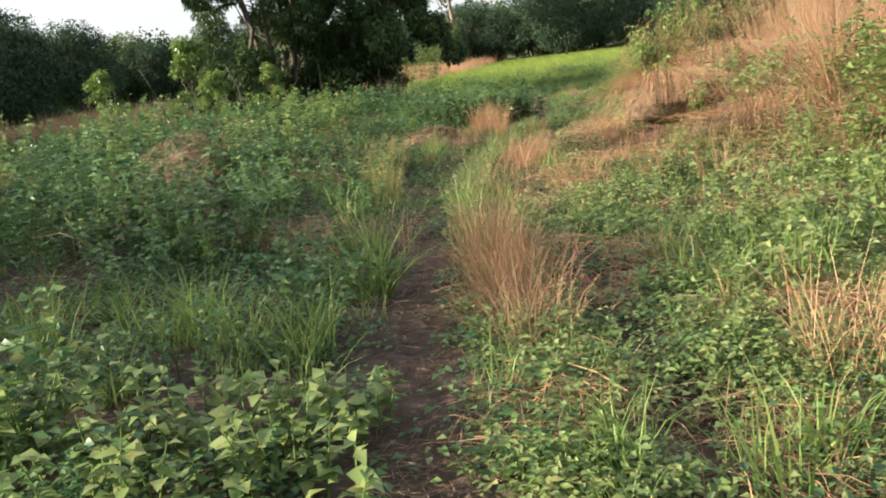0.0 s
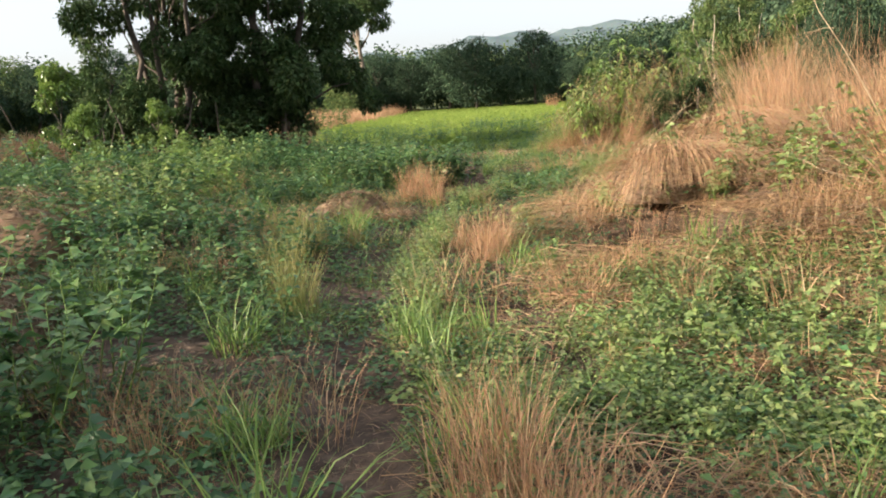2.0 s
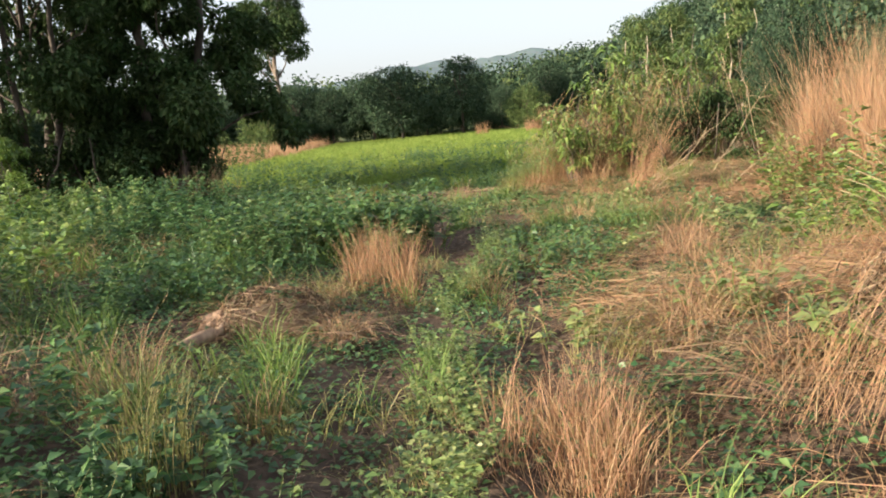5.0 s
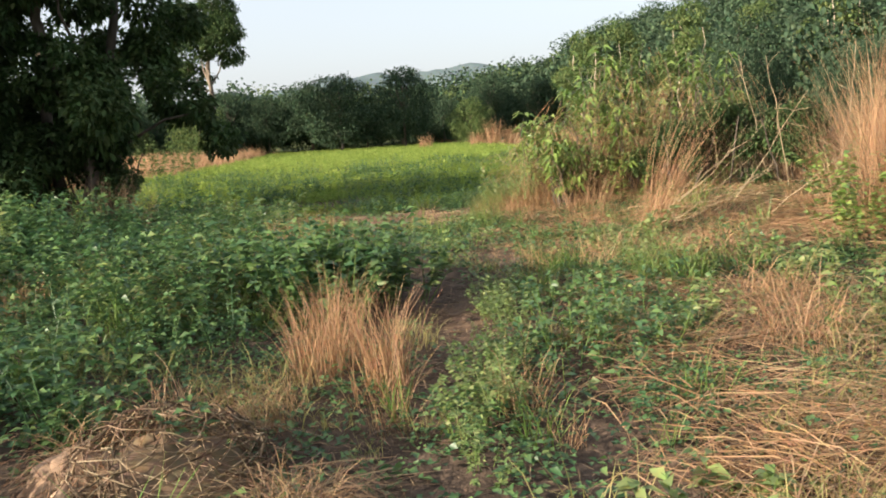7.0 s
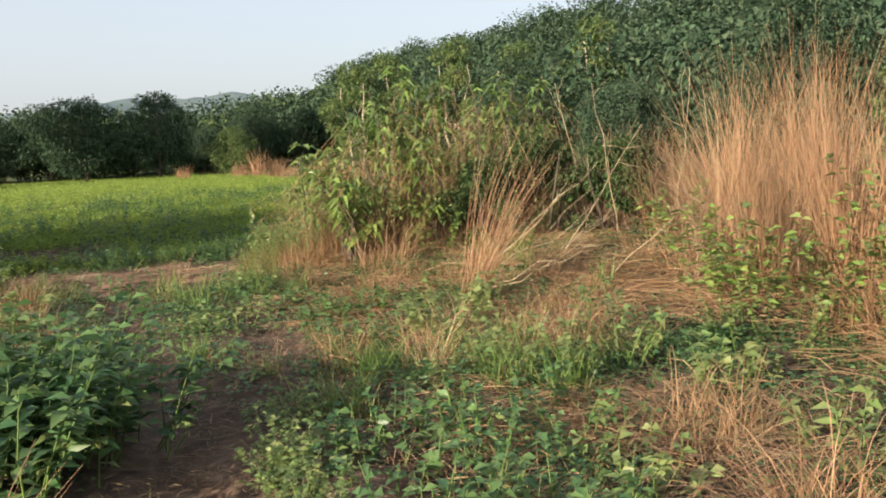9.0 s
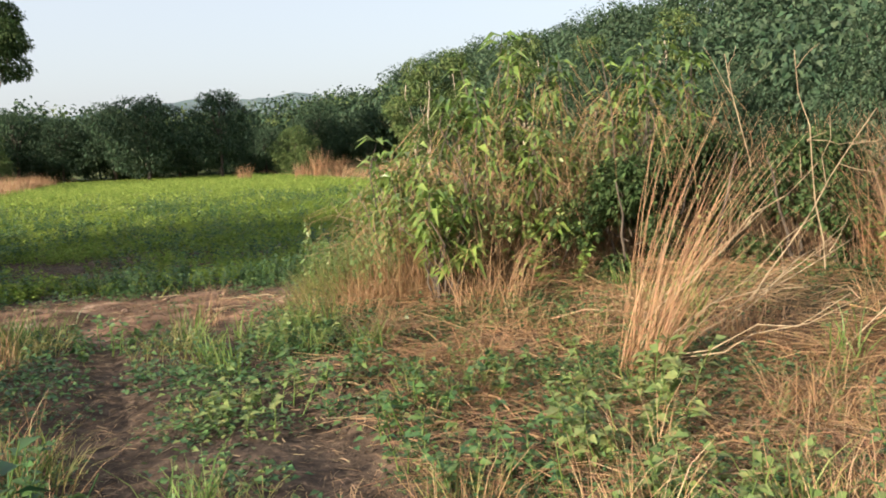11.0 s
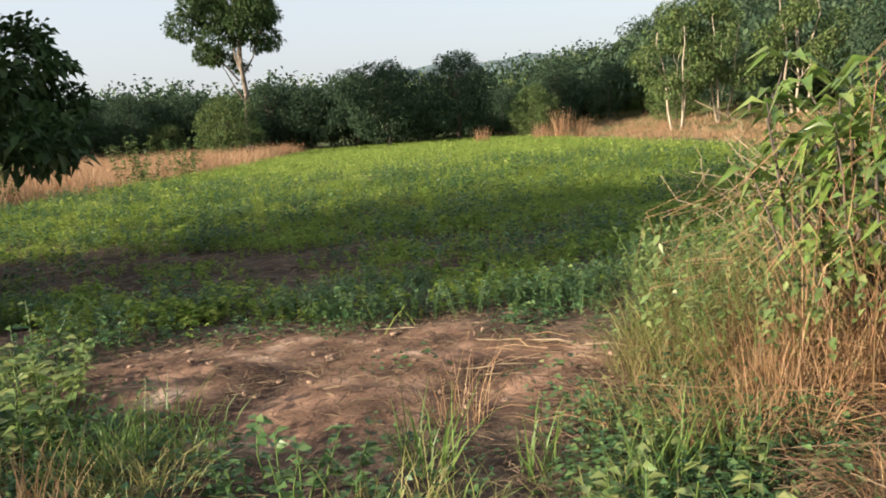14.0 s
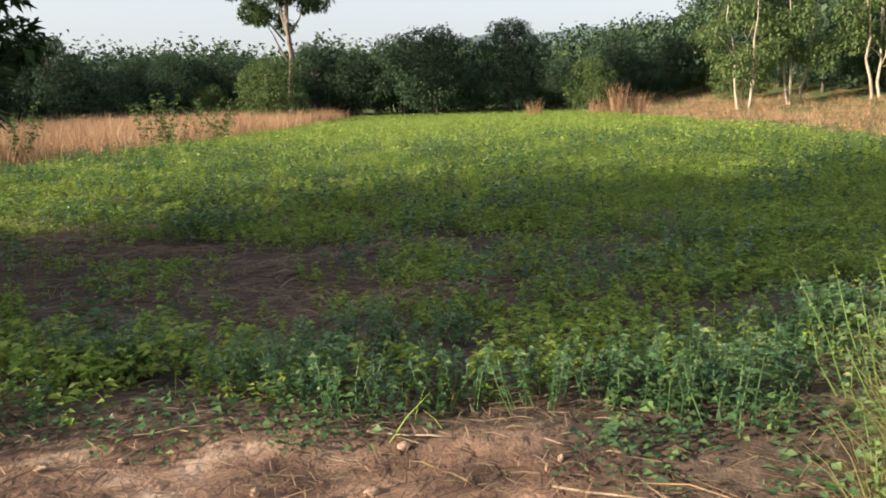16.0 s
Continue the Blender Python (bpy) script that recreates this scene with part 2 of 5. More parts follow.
def leaves(pos, direction, length, width, r=rng, fold=0.25, droop=0.25, plain=False):
    """Leaves, each of two folded halves with a drooping tip, at pos, growing along direction."""
    n = len(pos)
    d = direction / (np.linalg.norm(direction, axis=1, keepdims=True) + 1e-9)
    up = np.array([0, 0, 1.0]) + r.normal(0, 0.35, (n, 3))
    s = np.cross(d, up)
    s /= np.linalg.norm(s, axis=1, keepdims=True) + 1e-9
    u = np.cross(s, d)
    L = (length * r.uniform(0.6, 1.2, n))[:, None]
    W = (width * r.uniform(0.7, 1.2, n))[:, None] * 0.5
    p0, p2 = pos, pos + d * L - np.array([0, 0, 1]) * L * droop
    mid = pos + d * L * 0.45
    a, b = mid + s * W + u * W * fold, mid - s * W + u * W * fold
    if plain:
        v = np.stack([p0, a, p2, b], 1)
        t = np.array([[0, 1, 2], [0, 2, 3]])
        return v.reshape(-1, 3), (t[None] + (np.arange(n) * 4)[:, None, None]).reshape(-1, 3)
    v = np.stack([p0, a, p2, b, mid - u * W * 0.1], 1)
    t = np.array([[0, 1, 4], [1, 2, 4], [2, 3, 4], [3, 0, 4]])
    return v.reshape(-1, 3), (t[None] + (np.arange(n) * 5)[:, None, None]).reshape(-1, 3)


def tube(points, radii, sides=6):
    pts = np.array(points, dtype=float)
    n = len(pts)
    tan = np.gradient(pts, axis=0)
    tan /= np.linalg.norm(tan, axis=1, keepdims=True) + 1e-9
    ref = np.array([1.0, 0.13, 0.07])
    s = np.cross(tan, ref)
    s /= np.linalg.norm(s, axis=1, keepdims=True) + 1e-9
    u = np.cross(s, tan)
    th = np.linspace(0, 2 * np.pi, sides, endpoint=False)
    v = pts[:, None] + np.array(radii)[:, None, None] * (s[:, None] * np.cos(th)[None, :, None] + u[:, None] * np.sin(th)[None, :, None])
    t = []
    for i in range(n - 1):
        for k in range(sides):
            a, b = i * sides + k, i * sides + (k + 1) % sides
            t += [[a, b, b + sides], [a, b + sides, a + sides]]
    for k in range(1, sides - 1):
        t.append([(n - 1) * sides, (n - 1) * sides + k, (n - 1) * sides + k + 1])
    return v.reshape(-1, 3), np.array(t)


def herb(n_stem, height, n_leaf, leaf, width, spread, r=rng, bare=0.15, plain=False):
    """A leafy weed: thin stems with leaves set round them."""
    out = []
    for _ in range(n_stem):
        a, d = r.uniform(0, 6.28), spread * math.sqrt(r.uniform())
        base = np.array([d * math.cos(a), d * math.sin(a), -0.02])
        h = height * r.uniform(0.55, 1.1)
        tip = base + np.array([math.cos(a) * h * r.uniform(0, 0.5), math.sin(a) * h * r.uniform(0, 0.5), h])
        mid = (base + tip) / 2 + r.normal(0, 0.04 * height, 3)
        f = np.array([0, 0.5, 1])
        if not plain:
            out.append(tube([base, mid, tip], [0.006, 0.004, 0.002], 3))
        k = r.uniform(bare, 1, n_leaf) ** 0.8
        p = np.where((k < 0.5)[:, None], base + (mid - base) * (k * 2)[:, None], mid + (tip - mid) * (k * 2 - 1)[:, None])
        az = r.uniform(0, 6.28, n_leaf)
        dr = np.stack([np.cos(az), np.sin(az), r.uniform(-0.1, 0.6, n_leaf)], 1)
        out.append(leaves(p, dr, leaf, width, r, plain=plain))
    return join(out)


def mat_cover(n, radius, leaf, width, height, r=rng, plain=True):
    """Low creeping leaves over the soil."""
    a, d = r.uniform(0, 6.28, n), radius * np.sqrt(r.uniform(0, 1, n))
    p = np.stack([d * np.cos(a), d * np.sin(a), r.uniform(0.01, height, n) * (1.05 - (d / radius) ** 2)], 1)
    az = r.uniform(0, 6.28, n)
    return leaves(p, np.stack([np.cos(az), np.sin(az), r.uniform(-0.05, 0.5, n)], 1), leaf, width, r, plain=plain)


def straws(n, radius, length, width, height, r=rng, bias=None):
    """Fallen stalks lying criss-cross."""
    a, d = r.uniform(0, 6.28, n), radius * np.sqrt(r.uniform(0, 1, n))
    c = np.stack([d * np.cos(a), d * np.sin(a), r.uniform(0.004, height, n)], 1)
    az = r.uniform(0, 6.28, n) if bias is None else r.normal(bias, 0.45, n)
    L = length * r.uniform(0.4, 1.2, n)
    dr = np.stack([np.cos(az), np.sin(az), r.normal(0, 0.09, n)], 1) * L[:, None] / 2
    bow = np.stack([np.zeros(n), np.zeros(n), r.uniform(0, 0.12, n) * L], 1)
    s = np.stack([-np.sin(az), np.cos(az), r.normal(0, 0.5, n)], 1) * width / 2
    v = np.stack([c - dr - s, c - dr + s, c + bow - s, c + bow + s, c + dr - s * 0.4, c + dr + s * 0.4], 1)
    v[:, :, 2] = np.maximum(v[:, :, 2], 0.003)
    t = np.array([[0, 1, 3], [0, 3, 2], [2, 3, 5], [2, 5, 4]])
    return v.reshape(-1, 3), (t[None] + (np.arange(n) * 6)[:, None, None]).reshape(-1, 3)


def strew(templates, x, y, scale, tall=None, sink=0.0, r=rng):
    """Sets templates down at x, y on the ground, each turned and sized, as one body of triangles."""
    z = ground_z(x, y) - sink
    tall = scale if tall is None else tall
    pick = r.integers(0, len(templates), len(x))
    out = []
    for i, (v, t) in enumerate(templates):
        m = pick == i
        k = int(m.sum())
        if not k:
            continue
        a = r.uniform(0, 6.28, k)
        c, s = np.cos(a)[:, None], np.sin(a)[:, None]
        sc, st = scale[m][:, None], tall[m][:, None]
        X = (v[None, :, 0] * c - v[None, :, 1] * s) * sc + x[m][:, None]
        Y = (v[None, :, 0] * s + v[None, :, 1] * c) * sc + y[m][:, None]
        Z = v[None, :, 2] * st + z[m][:, None]
        V = np.stack([X, Y, Z], 2).reshape(-1, 3)
        T = (t[None] + (np.arange(k) * len(v))[:, None, None]).reshape(-1, 3)
        out.append((V, T))
    return join(out)


def stuff(name, geo, material, label, category):
    return tagged(piece(name, geo, material), label, category, kind="stuff")


def thing(name, x, y, label, category, group=""):
    ob = new(name)
    ob.location = (x, y, float(ground_z(np.array([x]), np.array([y]))[0]))
    return tagged(ob, label, category, group)


# ---- the lie of the land ----
def step(a, b, x):
    f = np.clip((x - a) / (b - a), 0, 1)
    return f * f * (3 - 2 * f)


def wave(x, y, s, k=0.0):
    return (np.sin(x * s + 1.3 + k) * np.cos(y * s * 0.83 + 0.4 + 2 * k) + np.sin((x * 0.6 + y) * s * 1.7 + 2.1 + k) * 0.5) / 1.5


def path_x(y):
    return np.interp(y, [0, 5, 9.6, 10.8, 14.3, 16.2, 18, 22, 26], [0.30, 0.30, 0.46, 0.67, 1.56, 2.5, 3.0, 3.5, 3.9])


def thicket_x(y):
    """Where the tall grass begins beside the path."""
    return np.interp(y, [-10, 3, 8, 12, 15, 17, 19.5, 21.5, 23, 25, 27], [5.6, 4.7, 3.7, 3.9, 5.6, 7.1, 7.4, 6.6, 6.0, 5.9, 6.6])


def field_left(y):
    return np.interp(y, [27, 36, 47, 54, 71, 125], [-12, -9, -4.3, -1.6, 3.2, 13.5])


def field_right(y):
    return np.interp(y, [25, 30, 36, 46, 50, 80, 126], [6.5, 11, 16, 21.5, 21.8, 27, 33])


def ground_z(x, y):
    x, y = np.asarray(x, float), np.asarray(y, float)
    z = 0.025 * wave(x, y, 2.3) + 0.02 * wave(x, y, 5.1, 1.0)
    px = path_x(y)
    near = (1 - step(22, 26, y))
    z = z - 0.06 * near * (np.exp(-((x - px + 0.52) / 0.22) ** 2) + np.exp(-((x - px - 0.6) / 0.22) ** 2))
    z = z + 0.38 * step(0.0, 3.0, x - thicket_x(y) + 1.2) * (1 - step(24.5, 30, y))
    z = z + 0.62 * np.exp(-((x - 3.8) / 1.25) ** 2 - ((y - 10.6) / 1.9) ** 2)
    z = z - 0.16 * step(26, 31, y) * (1 - step(38, 60, y))
    z = z + 0.16 * step(-0.5, -4, x - px) * near
    hole = np.exp(-(((x - 2.68) / 0.42) ** 2 + ((y - 10.15) / 0.44) ** 2) ** 2)
    z = z - 0.5 * hole
    worn = np.exp(-((x - 3.6) / 1.9) ** 2 - ((y - 25.2 + 0.25 * (x - 3.6)) / 1.1) ** 2)
    z = z + worn * (0.07 * wave(x, y, 3.3, 0.7) + 0.035 * wave(x, y, 7.5, 1.9))
    z = z + 0.0036 * np.clip(x - 27, 0, 70) ** 2 * step(-10, 40, y) * (1 - step(200, 600, x))
    return z


def clay_of(x, y):
    """1 on the bare trodden earth at the field's edge and on worn spots of the tracks."""
    e = ((x - 3.6) / 2.1) ** 2 + ((y - 25.3 + 0.25 * (x - 3.6)) / 1.25) ** 2
    c = step(1.35, 0.6, e + 0.35 * wave(x, y, 3.1))
    px = path_x(y)
    for off in (-0.52, 0.6):
        c = np.maximum(c, 0.35 * np.exp(-((x - px - off) / 0.2) ** 2) * step(0.1, 0.7, wave(x, y, 1.1, off)))
    e2 = ((x - 2.6) / 0.7) ** 2 + ((y - 17.2) / 1.2) ** 2
    return np.maximum(c, 0.55 * step(1.2, 0.5, e2))


def axis(lo, hi, fine_lo, fine_hi, fine, growth=1.22):
    a = list(np.arange(fine_lo, fine_hi + 1e-6, fine))
    s, v = fine, fine_hi
    while v < hi:
        s *= growth
        v += s
        a.append(v)
    s, v = fine, fine_lo
    while v > lo:
        s *= growth
        v -= s
        a.insert(0, v)
    return np.array(a)


gx, gy = axis(-2500, 2500, -6, 9, 0.11), axis(-2500, 2500, 0, 33, 0.11)
GX, GY = np.meshgrid(gx, gy)
GZ = ground_z(GX, GY)
idx = np.arange(GX.size).reshape(GX.shape)
q = np.stack([idx[:-1, :-1], idx[:-1, 1:], idx[1:, 1:], idx[1:, :-1]], -1).reshape(-1, 4)
clods = 0.012 * wave(GX, GY, 17, 0.5) * (np.abs(GX) < 12) * (np.abs(GY - 16) < 20)
ground_me = soup(np.stack([GX, GY, GZ + clods - 0.012], -1).reshape(-1, 3), np.concatenate([q[:, [0, 1, 2]], q[:, [0, 2, 3]]]), "ground")
ca = ground_me.attributes.new("clay", "FLOAT", "POINT")
ca.data.foreach_set("value", clay_of(GX, GY).ravel().astype(np.float32))
sa = ground_me.attributes.new("sward", "FLOAT", "POINT")
sa.data.foreach_set("value", (0.85 * np.maximum.reduce([step(36, 60, GY), step(7, 10, np.abs(GX)), step(1, -3, GY)])).ravel().astype(np.float32))
ground_me.materials.append(M_SOIL)
ground_me.polygons.foreach_set("use_smooth", np.ones(len(ground_me.polygons), dtype=bool))
tagged(new("ground", ground_me), "brown soil with pale bare clay and worn wheel tracks", "ground", kind="structure")


def spots(n, x0, x1, y0, y1, keep, r=rng):
    """About n random places in a box, kept with probability keep(x, y)."""
    x, y = r.uniform(x0, x1, n), r.uniform(y0, y1, n)
    m = r.uniform(0, 1, n) < keep(x, y)
    return x[m], y[m]


def off_path(x, y):
    """1 off the worn wheel tracks, 0 in them."""
    px = path_x(y)
    w = 0.15 + 0.07 * wave(x, y, 3.0)
    a = np.maximum(step(w, w + 0.2, np.abs(x - px + 0.52)), 0.5 * step(6.5, 8.0, y) * (1 - step(15, 16, y)))
    b = 1 - 0.75 * (1 - step(0.12, 0.34, np.abs(x - px - 0.6)))
    e2 = ((x - 2.5) / 0.75) ** 2 + ((y - 17.4) / 1.4) ** 2
    return a * b * (1 - clay_of(x, y) * 0.97) * step(0.7, 1.3, e2)


# ---- field ----
def in_field(x, y):
    return ((x > field_left(y)) & (x < field_right(y))).astype(float)


def soil_strips(x, y):
    """Thin places in the sward, where the ploughed soil shows."""
    s = np.zeros_like(x)
    for cx, cy, rx, ry in ((0.6, 32.4, 2.4, 1.2), (4.2, 31.6, 1.9, 0.6), (3.6, 29.2, 2.4, 0.75), (-1.5, 29.5, 2.2, 0.9), (1.6, 30.4, 2.6, 0.8), (-0.8, 33.6, 2.0, 0.7), (6.6, 30.2, 1.3, 0.35)):
        s = np.maximum(s, step(1.3, 0.6, ((x - cx) / rx) ** 2 + ((y - cy) / ry) ** 2 + 0.5 * wave(x, y, 2.7)))
    return 1 - 0.92 * s


T_SWARD = [blades(18, 0.2, 0.24, 0.006, 0.6, 0.8, 2)] + [herb(6, 0.24, 14, 0.055, 0.03, 0.22, plain=True) for _ in range(6)]
T_SWARD_FAR = [blades(14, 0.34, 0.45, 0.018, 0.4, 0.6, 2) for _ in range(2)] + [mat_cover(26, 0.5, 0.12, 0.055, 0.3) for _ in range(3)]
x, y = spots(12500, -10, 20, 26.3, 46, lambda x, y: in_field(x, y) * soil_strips(x, y) * (1 - clay_of(x, y)) * step(26.0, 27.6, y + 0.3 * x - 1.0) * (0.25 + 0.75 * step(-0.5, 0.1, wave(x, y, 2.1, 1.1))))
stuff("field_sward", strew(T_SWARD, x, y, rng.uniform(0.6, 1.3, len(x)) * (1 + 0.25 * wave(x, y, 1.4, 0.4))), M_FIELD, "dense low green field weeds and grass on soil", "field plants")
x, y = spots(16000, -10, 36, 45, 112, lambda x, y: in_field(x, y) * (0.35 + 0.65 * step(-0.5, 0.2, wave(x, y, 0.8, 0.6))))
stuff("far_field_sward", strew(T_SWARD_FAR, x, y, rng.uniform(0.8, 1.5, len(x))), M_FIELD, "sunlit yellowish green sward of the far field", "field plants")
T_CLUMP = [herb(9, 0.4, 15, 0.06, 0.03, 0.3, plain=True) for _ in range(5)]
x, y = spots(2200, -6, 18, 28, 52, lambda x, y: in_field(x, y) * soil_strips(x, y) * step(-0.1, 0.5, wave(x, y, 1.6, 2.8)))
stuff("field_clumps", strew(T_CLUMP, x, y, rng.uniform(0.6, 1.5, len(x))), M_LEAF, "darker leafy clumps standing in the field sward", "field plants")
x, y = spots(500, -4, 9, 27.5, 34, lambda x, y: 1 - soil_strips(x, y))
stuff("field_litter", strew([straws(30, 0.4, 0.3, 0.006, 0.06) for _ in range(4)], x, y, rng.uniform(0.7, 1.5, len(x))), M_DULL, "brown stalks lying on the open soil of the field", "litter")
T_EDGE = [herb(8, 0.42, 20, 0.062, 0.032, 0.18) for _ in range(6)]
x, y = spots(1300, -2, 9, 25.2, 29.5, lambda x, y: step(1.0, 0.3, np.abs(y - (27.85 - 0.33 * (x - 2)))) * (1 - clay_of(x, y) * 0.9) * step(-0.35, 0.4, wave(x, y, 2.6, 1.9)))
stuff("field_edge_weeds", strew(T_EDGE, x, y, rng.uniform(0.3, 0.9, len(x))), M_LEAF, "lush leafy weeds along the edge of the field", "weeds")

# ---- tall rusty grass ----
T_TALL = [blades(110, 1.25, 0.30, 0.0036, 0.13 + 0.07 * k, 0.2 + 0.09 * k, 4) for k in range(5)]
T_TALL_FAR = [blades(22, 1.25, 0.6, 0.02, 0.3, 0.4, 2) for _ in range(4)]


def thicket(x, y):
    edge = thicket_x(y) + 0.5 * wave(x, y, 1.9, 0.8)
    hollow = step(0.7, 1.4, ((x - 7.6) / 1.5) ** 2 + ((y - 21.1) / 1.2) ** 2) * step(0.6, 1.2, ((x - 3.0) / 1.1) ** 2 + ((y - 10.0) / 1.3) ** 2)
    return hollow * step(0.0, 0.8, x - edge) * (1 - step(23.2, 24.6, y)) * step(-0.25, 0.45, wave(x, y, 1.6, 0.3))


x, y = spots(2000, 3.0, 12.5, 3, 26, thicket)
tall_of = rng.uniform(0.35, 1.35, len(x)) * (1.1 - 0.45 * step(21, 24, y))
some = rng.uniform(0, 1, len(x)) < 0.55
stuff("tall_dry_grass", strew(T_TALL, x[some], y[some], rng.uniform(0.8, 1.3, int(some.sum())), tall_of[some]), M_RUST, "tall rust-coloured dry grass on the bank beside the path", "dry grass")
stuff("tall_dead_stalks", strew(T_TALL, x[~some], y[~some], rng.uniform(0.9, 1.5, int((~some).sum())), tall_of[~some] * 0.85), M_DULL, "tangled brown dead stalks in the tall grass", "dead stalks")
x, y = spots(1100, 3.6, 12.5, 2, 26, lambda x, y: step(-0.8, 0.3, x - thicket_x(y)) * (1 - 0.85 * step(19.0, 21.0, y)) * step(-0.4, 0.3, wave(x, y, 1.4, 2.6)))
stuff("bank_scrub", strew([herb(8, 0.8, 20, 0.085, 0.04, 0.24, plain=True) for _ in range(6)], x, y, rng.uniform(0.6, 1.35, len(x))), M_SHRUB, "green scrub growing through the dry grass on the bank", "scrub")


def left_band(x, y):
    d = field_left(y) - x
    return step(0, 1.0, d) * step(26, 14, d)


x, y = spots(8000, -26, 14, 41, 122, left_band)
stuff("far_dry_grass", strew(T_TALL_FAR, x, y, rng.uniform(0.9, 1.3, len(x)), rng.uniform(0.7, 1.1, len(x)) * (1 + 0.3 * wave(x, y, 0.55) + 0.15 * wave(x, y, 2.1))), M_RUST, "broad stand of rusty dry grass beyond the field", "dry grass")
x, y = spots(5000, 9, 62, 30, 124, lambda x, y: step(0, 2.5, x - field_right(y)) * step(24, 8, x - field_right(y)))
stuff("bank_dry_grass", strew(T_TALL_FAR, x, y, rng.uniform(0.8, 1.3, len(x)), rng.uniform(0.2, 0.5, len(x))), M_RUST, "low straw-coloured grass along the field's far bank", "dry grass")

# ---- plants beside the path ----
T_COVER = [mat_cover(30, 0.22, 0.05, 0.03, 0.12) for _ in range(6)]
T_HERB = [herb(6, 0.42, 16, 0.068, 0.04, 0.18, plain=k % 2 == 0) for k in range(6)]
T_BIGHERB = [herb(9, 0.72, 22, 0.088, 0.052, 0.26, plain=True) for _ in range(6)]
T_GRASS = [blades(26, 0.42, 0.1, 0.009, 0.4, 0.6, 3) for _ in range(5)]
T_DRY = [blades(46, 0.48, 0.17, 0.003, 0.36, 0.5, 3) for _ in range(5)]
T_STRAW = [straws(52, 0.35, 0.34, 0.0032, 0.05, bias=0.5 * k) for k in range(7)]
T_LITTER = [straws(24, 0.3, 0.1, 0.0035, 0.02) for _ in range(5)]


def nest(x, y):
    """0 in the hollow of the straw mound, 1 outside it."""
    return step(0.6, 1.2, ((x - 2.65) / 0.5) ** 2 + ((y - 10.1) / 0.55) ** 2)


def straw_zone(x, y):
    """Flattened straw on the bank side of the path."""
    px = path_x(y)
    s = step(0.7, 1.4, x - px) * step(8.0, 9.5, y) * (1 - 0.2 * step(16.5, 18.5, y)) * (1 - step(24.5, 26, y)) * step(-0.5, 0.2, wave(x, y, 0.9, 1.7))
    return nest(x, y) * np.clip(s + 0.5 * step(-0.6, 0.6, x - thicket_x(y)) * (1 - step(23.5, 25, y)), 0, 1)


def left_side(x, y):
    return step(0.75, 1.2, path_x(y) - x)


PLANT = dict(x0=-9, x1=9, y0=-1.5, y1=27)


def sow(n, keep, **box):
    b = dict(PLANT, **box)
    return spots(n, b["x0"], b["x1"], b["y0"], b["y1"], keep)


x, y = sow(17000, lambda x, y: off_path(x, y) * nest(x, y) * (1 - 0.6 * straw_zone(x, y)) * (0.4 + 0.6 * step(-0.5, 0.3, wave(x, y, 1.7, 0.2))))
stuff("creeping_weeds", strew(T_COVER, x, y, rng.uniform(0.7, 1.4, len(x))), M_LEAF, "low creeping green weeds covering the soil", "weeds")
x, y = sow(3000, lambda x, y: left_side(x, y) * off_path(x, y) * step(-0.15, 0.4, wave(x, y, 1.2, 0.9)))
stuff("leafy_weeds", strew(T_HERB, x, y, rng.uniform(0.6, 1.3, len(x))), M_LEAF, "leafy green weeds beside the track", "weeds")
x, y = sow(3600, lambda x, y: step(1.6, 2.6, path_x(y) - x) * step(0.0, 0.4, wave(x, y, 1.0, 1.4)) * (1 - 0.5 * step(-9, -12, x)), x0=-22, y1=30)
stuff("tall_weeds", strew(T_BIGHERB, x, y, rng.uniform(0.65, 1.2, len(x))), M_LEAF, "knee-high leafy weeds in a tangled thicket", "weeds")
x, y = sow(2300, lambda x, y: nest(x, y) * step(0.9, 1.5, x - path_x(y)) * (1 - 0.55 * step(9, 11, y) * (1 - step(16, 18, y))) * (1 - step(25, 27, y)) * step(-0.3, 0.5, wave(x, y, 1.4, 2.2)))
stuff("bank_weeds", strew(T_HERB, x, y, rng.uniform(0.3, 0.75, len(x))), M_LIME, "bright green leafy weeds in the sun", "weeds")
x, y = sow(4200, lambda x, y: off_path(x, y) * step(0.0, 0.7, wave(x, y, 1.5, 3.1)) * (1 - 0.6 * straw_zone(x, y)))
stuff("green_grass", strew(T_GRASS, x, y, rng.uniform(0.5, 1.2, len(x))), M_GRASS, "scattered green grass tufts", "grass")
x, y = sow(3600, lambda x, y: off_path(x, y) * step(0.1, 0.7, wave(x, y, 1.25, 4.4)) * (1 - step(23.5, 25, y)) * (0.35 + 0.65 * step(3.5, 6.0, y)))
stuff("dry_grass", strew(T_DRY, x, y, rng.uniform(0.5, 1.25, len(x))), M_STRAW, "scattered dry grass tufts between green weeds", "dry grass")
x, y = sow(6500, lambda x, y: straw_zone(x, y) * (0.3 + 0.7 * off_path(x, y)), x0=0.5)
stuff("fallen_straw", strew(T_STRAW, x, y, rng.uniform(0.7, 1.6, len(x))), M_STRAW, "flattened rusty straw lying on the bank", "straw")
x, y = sow(7500, lambda x, y: 0.2 + 0.8 * (1 - off_path(x, y)), x0=-2, x1=6.5, y0=1.5)
stuff("leaf_litter", strew(T_LITTER, x, y, rng.uniform(0.6, 1.4, len(x))), M_DULL, "broken stalks and leaf litter on bare soil", "litter")
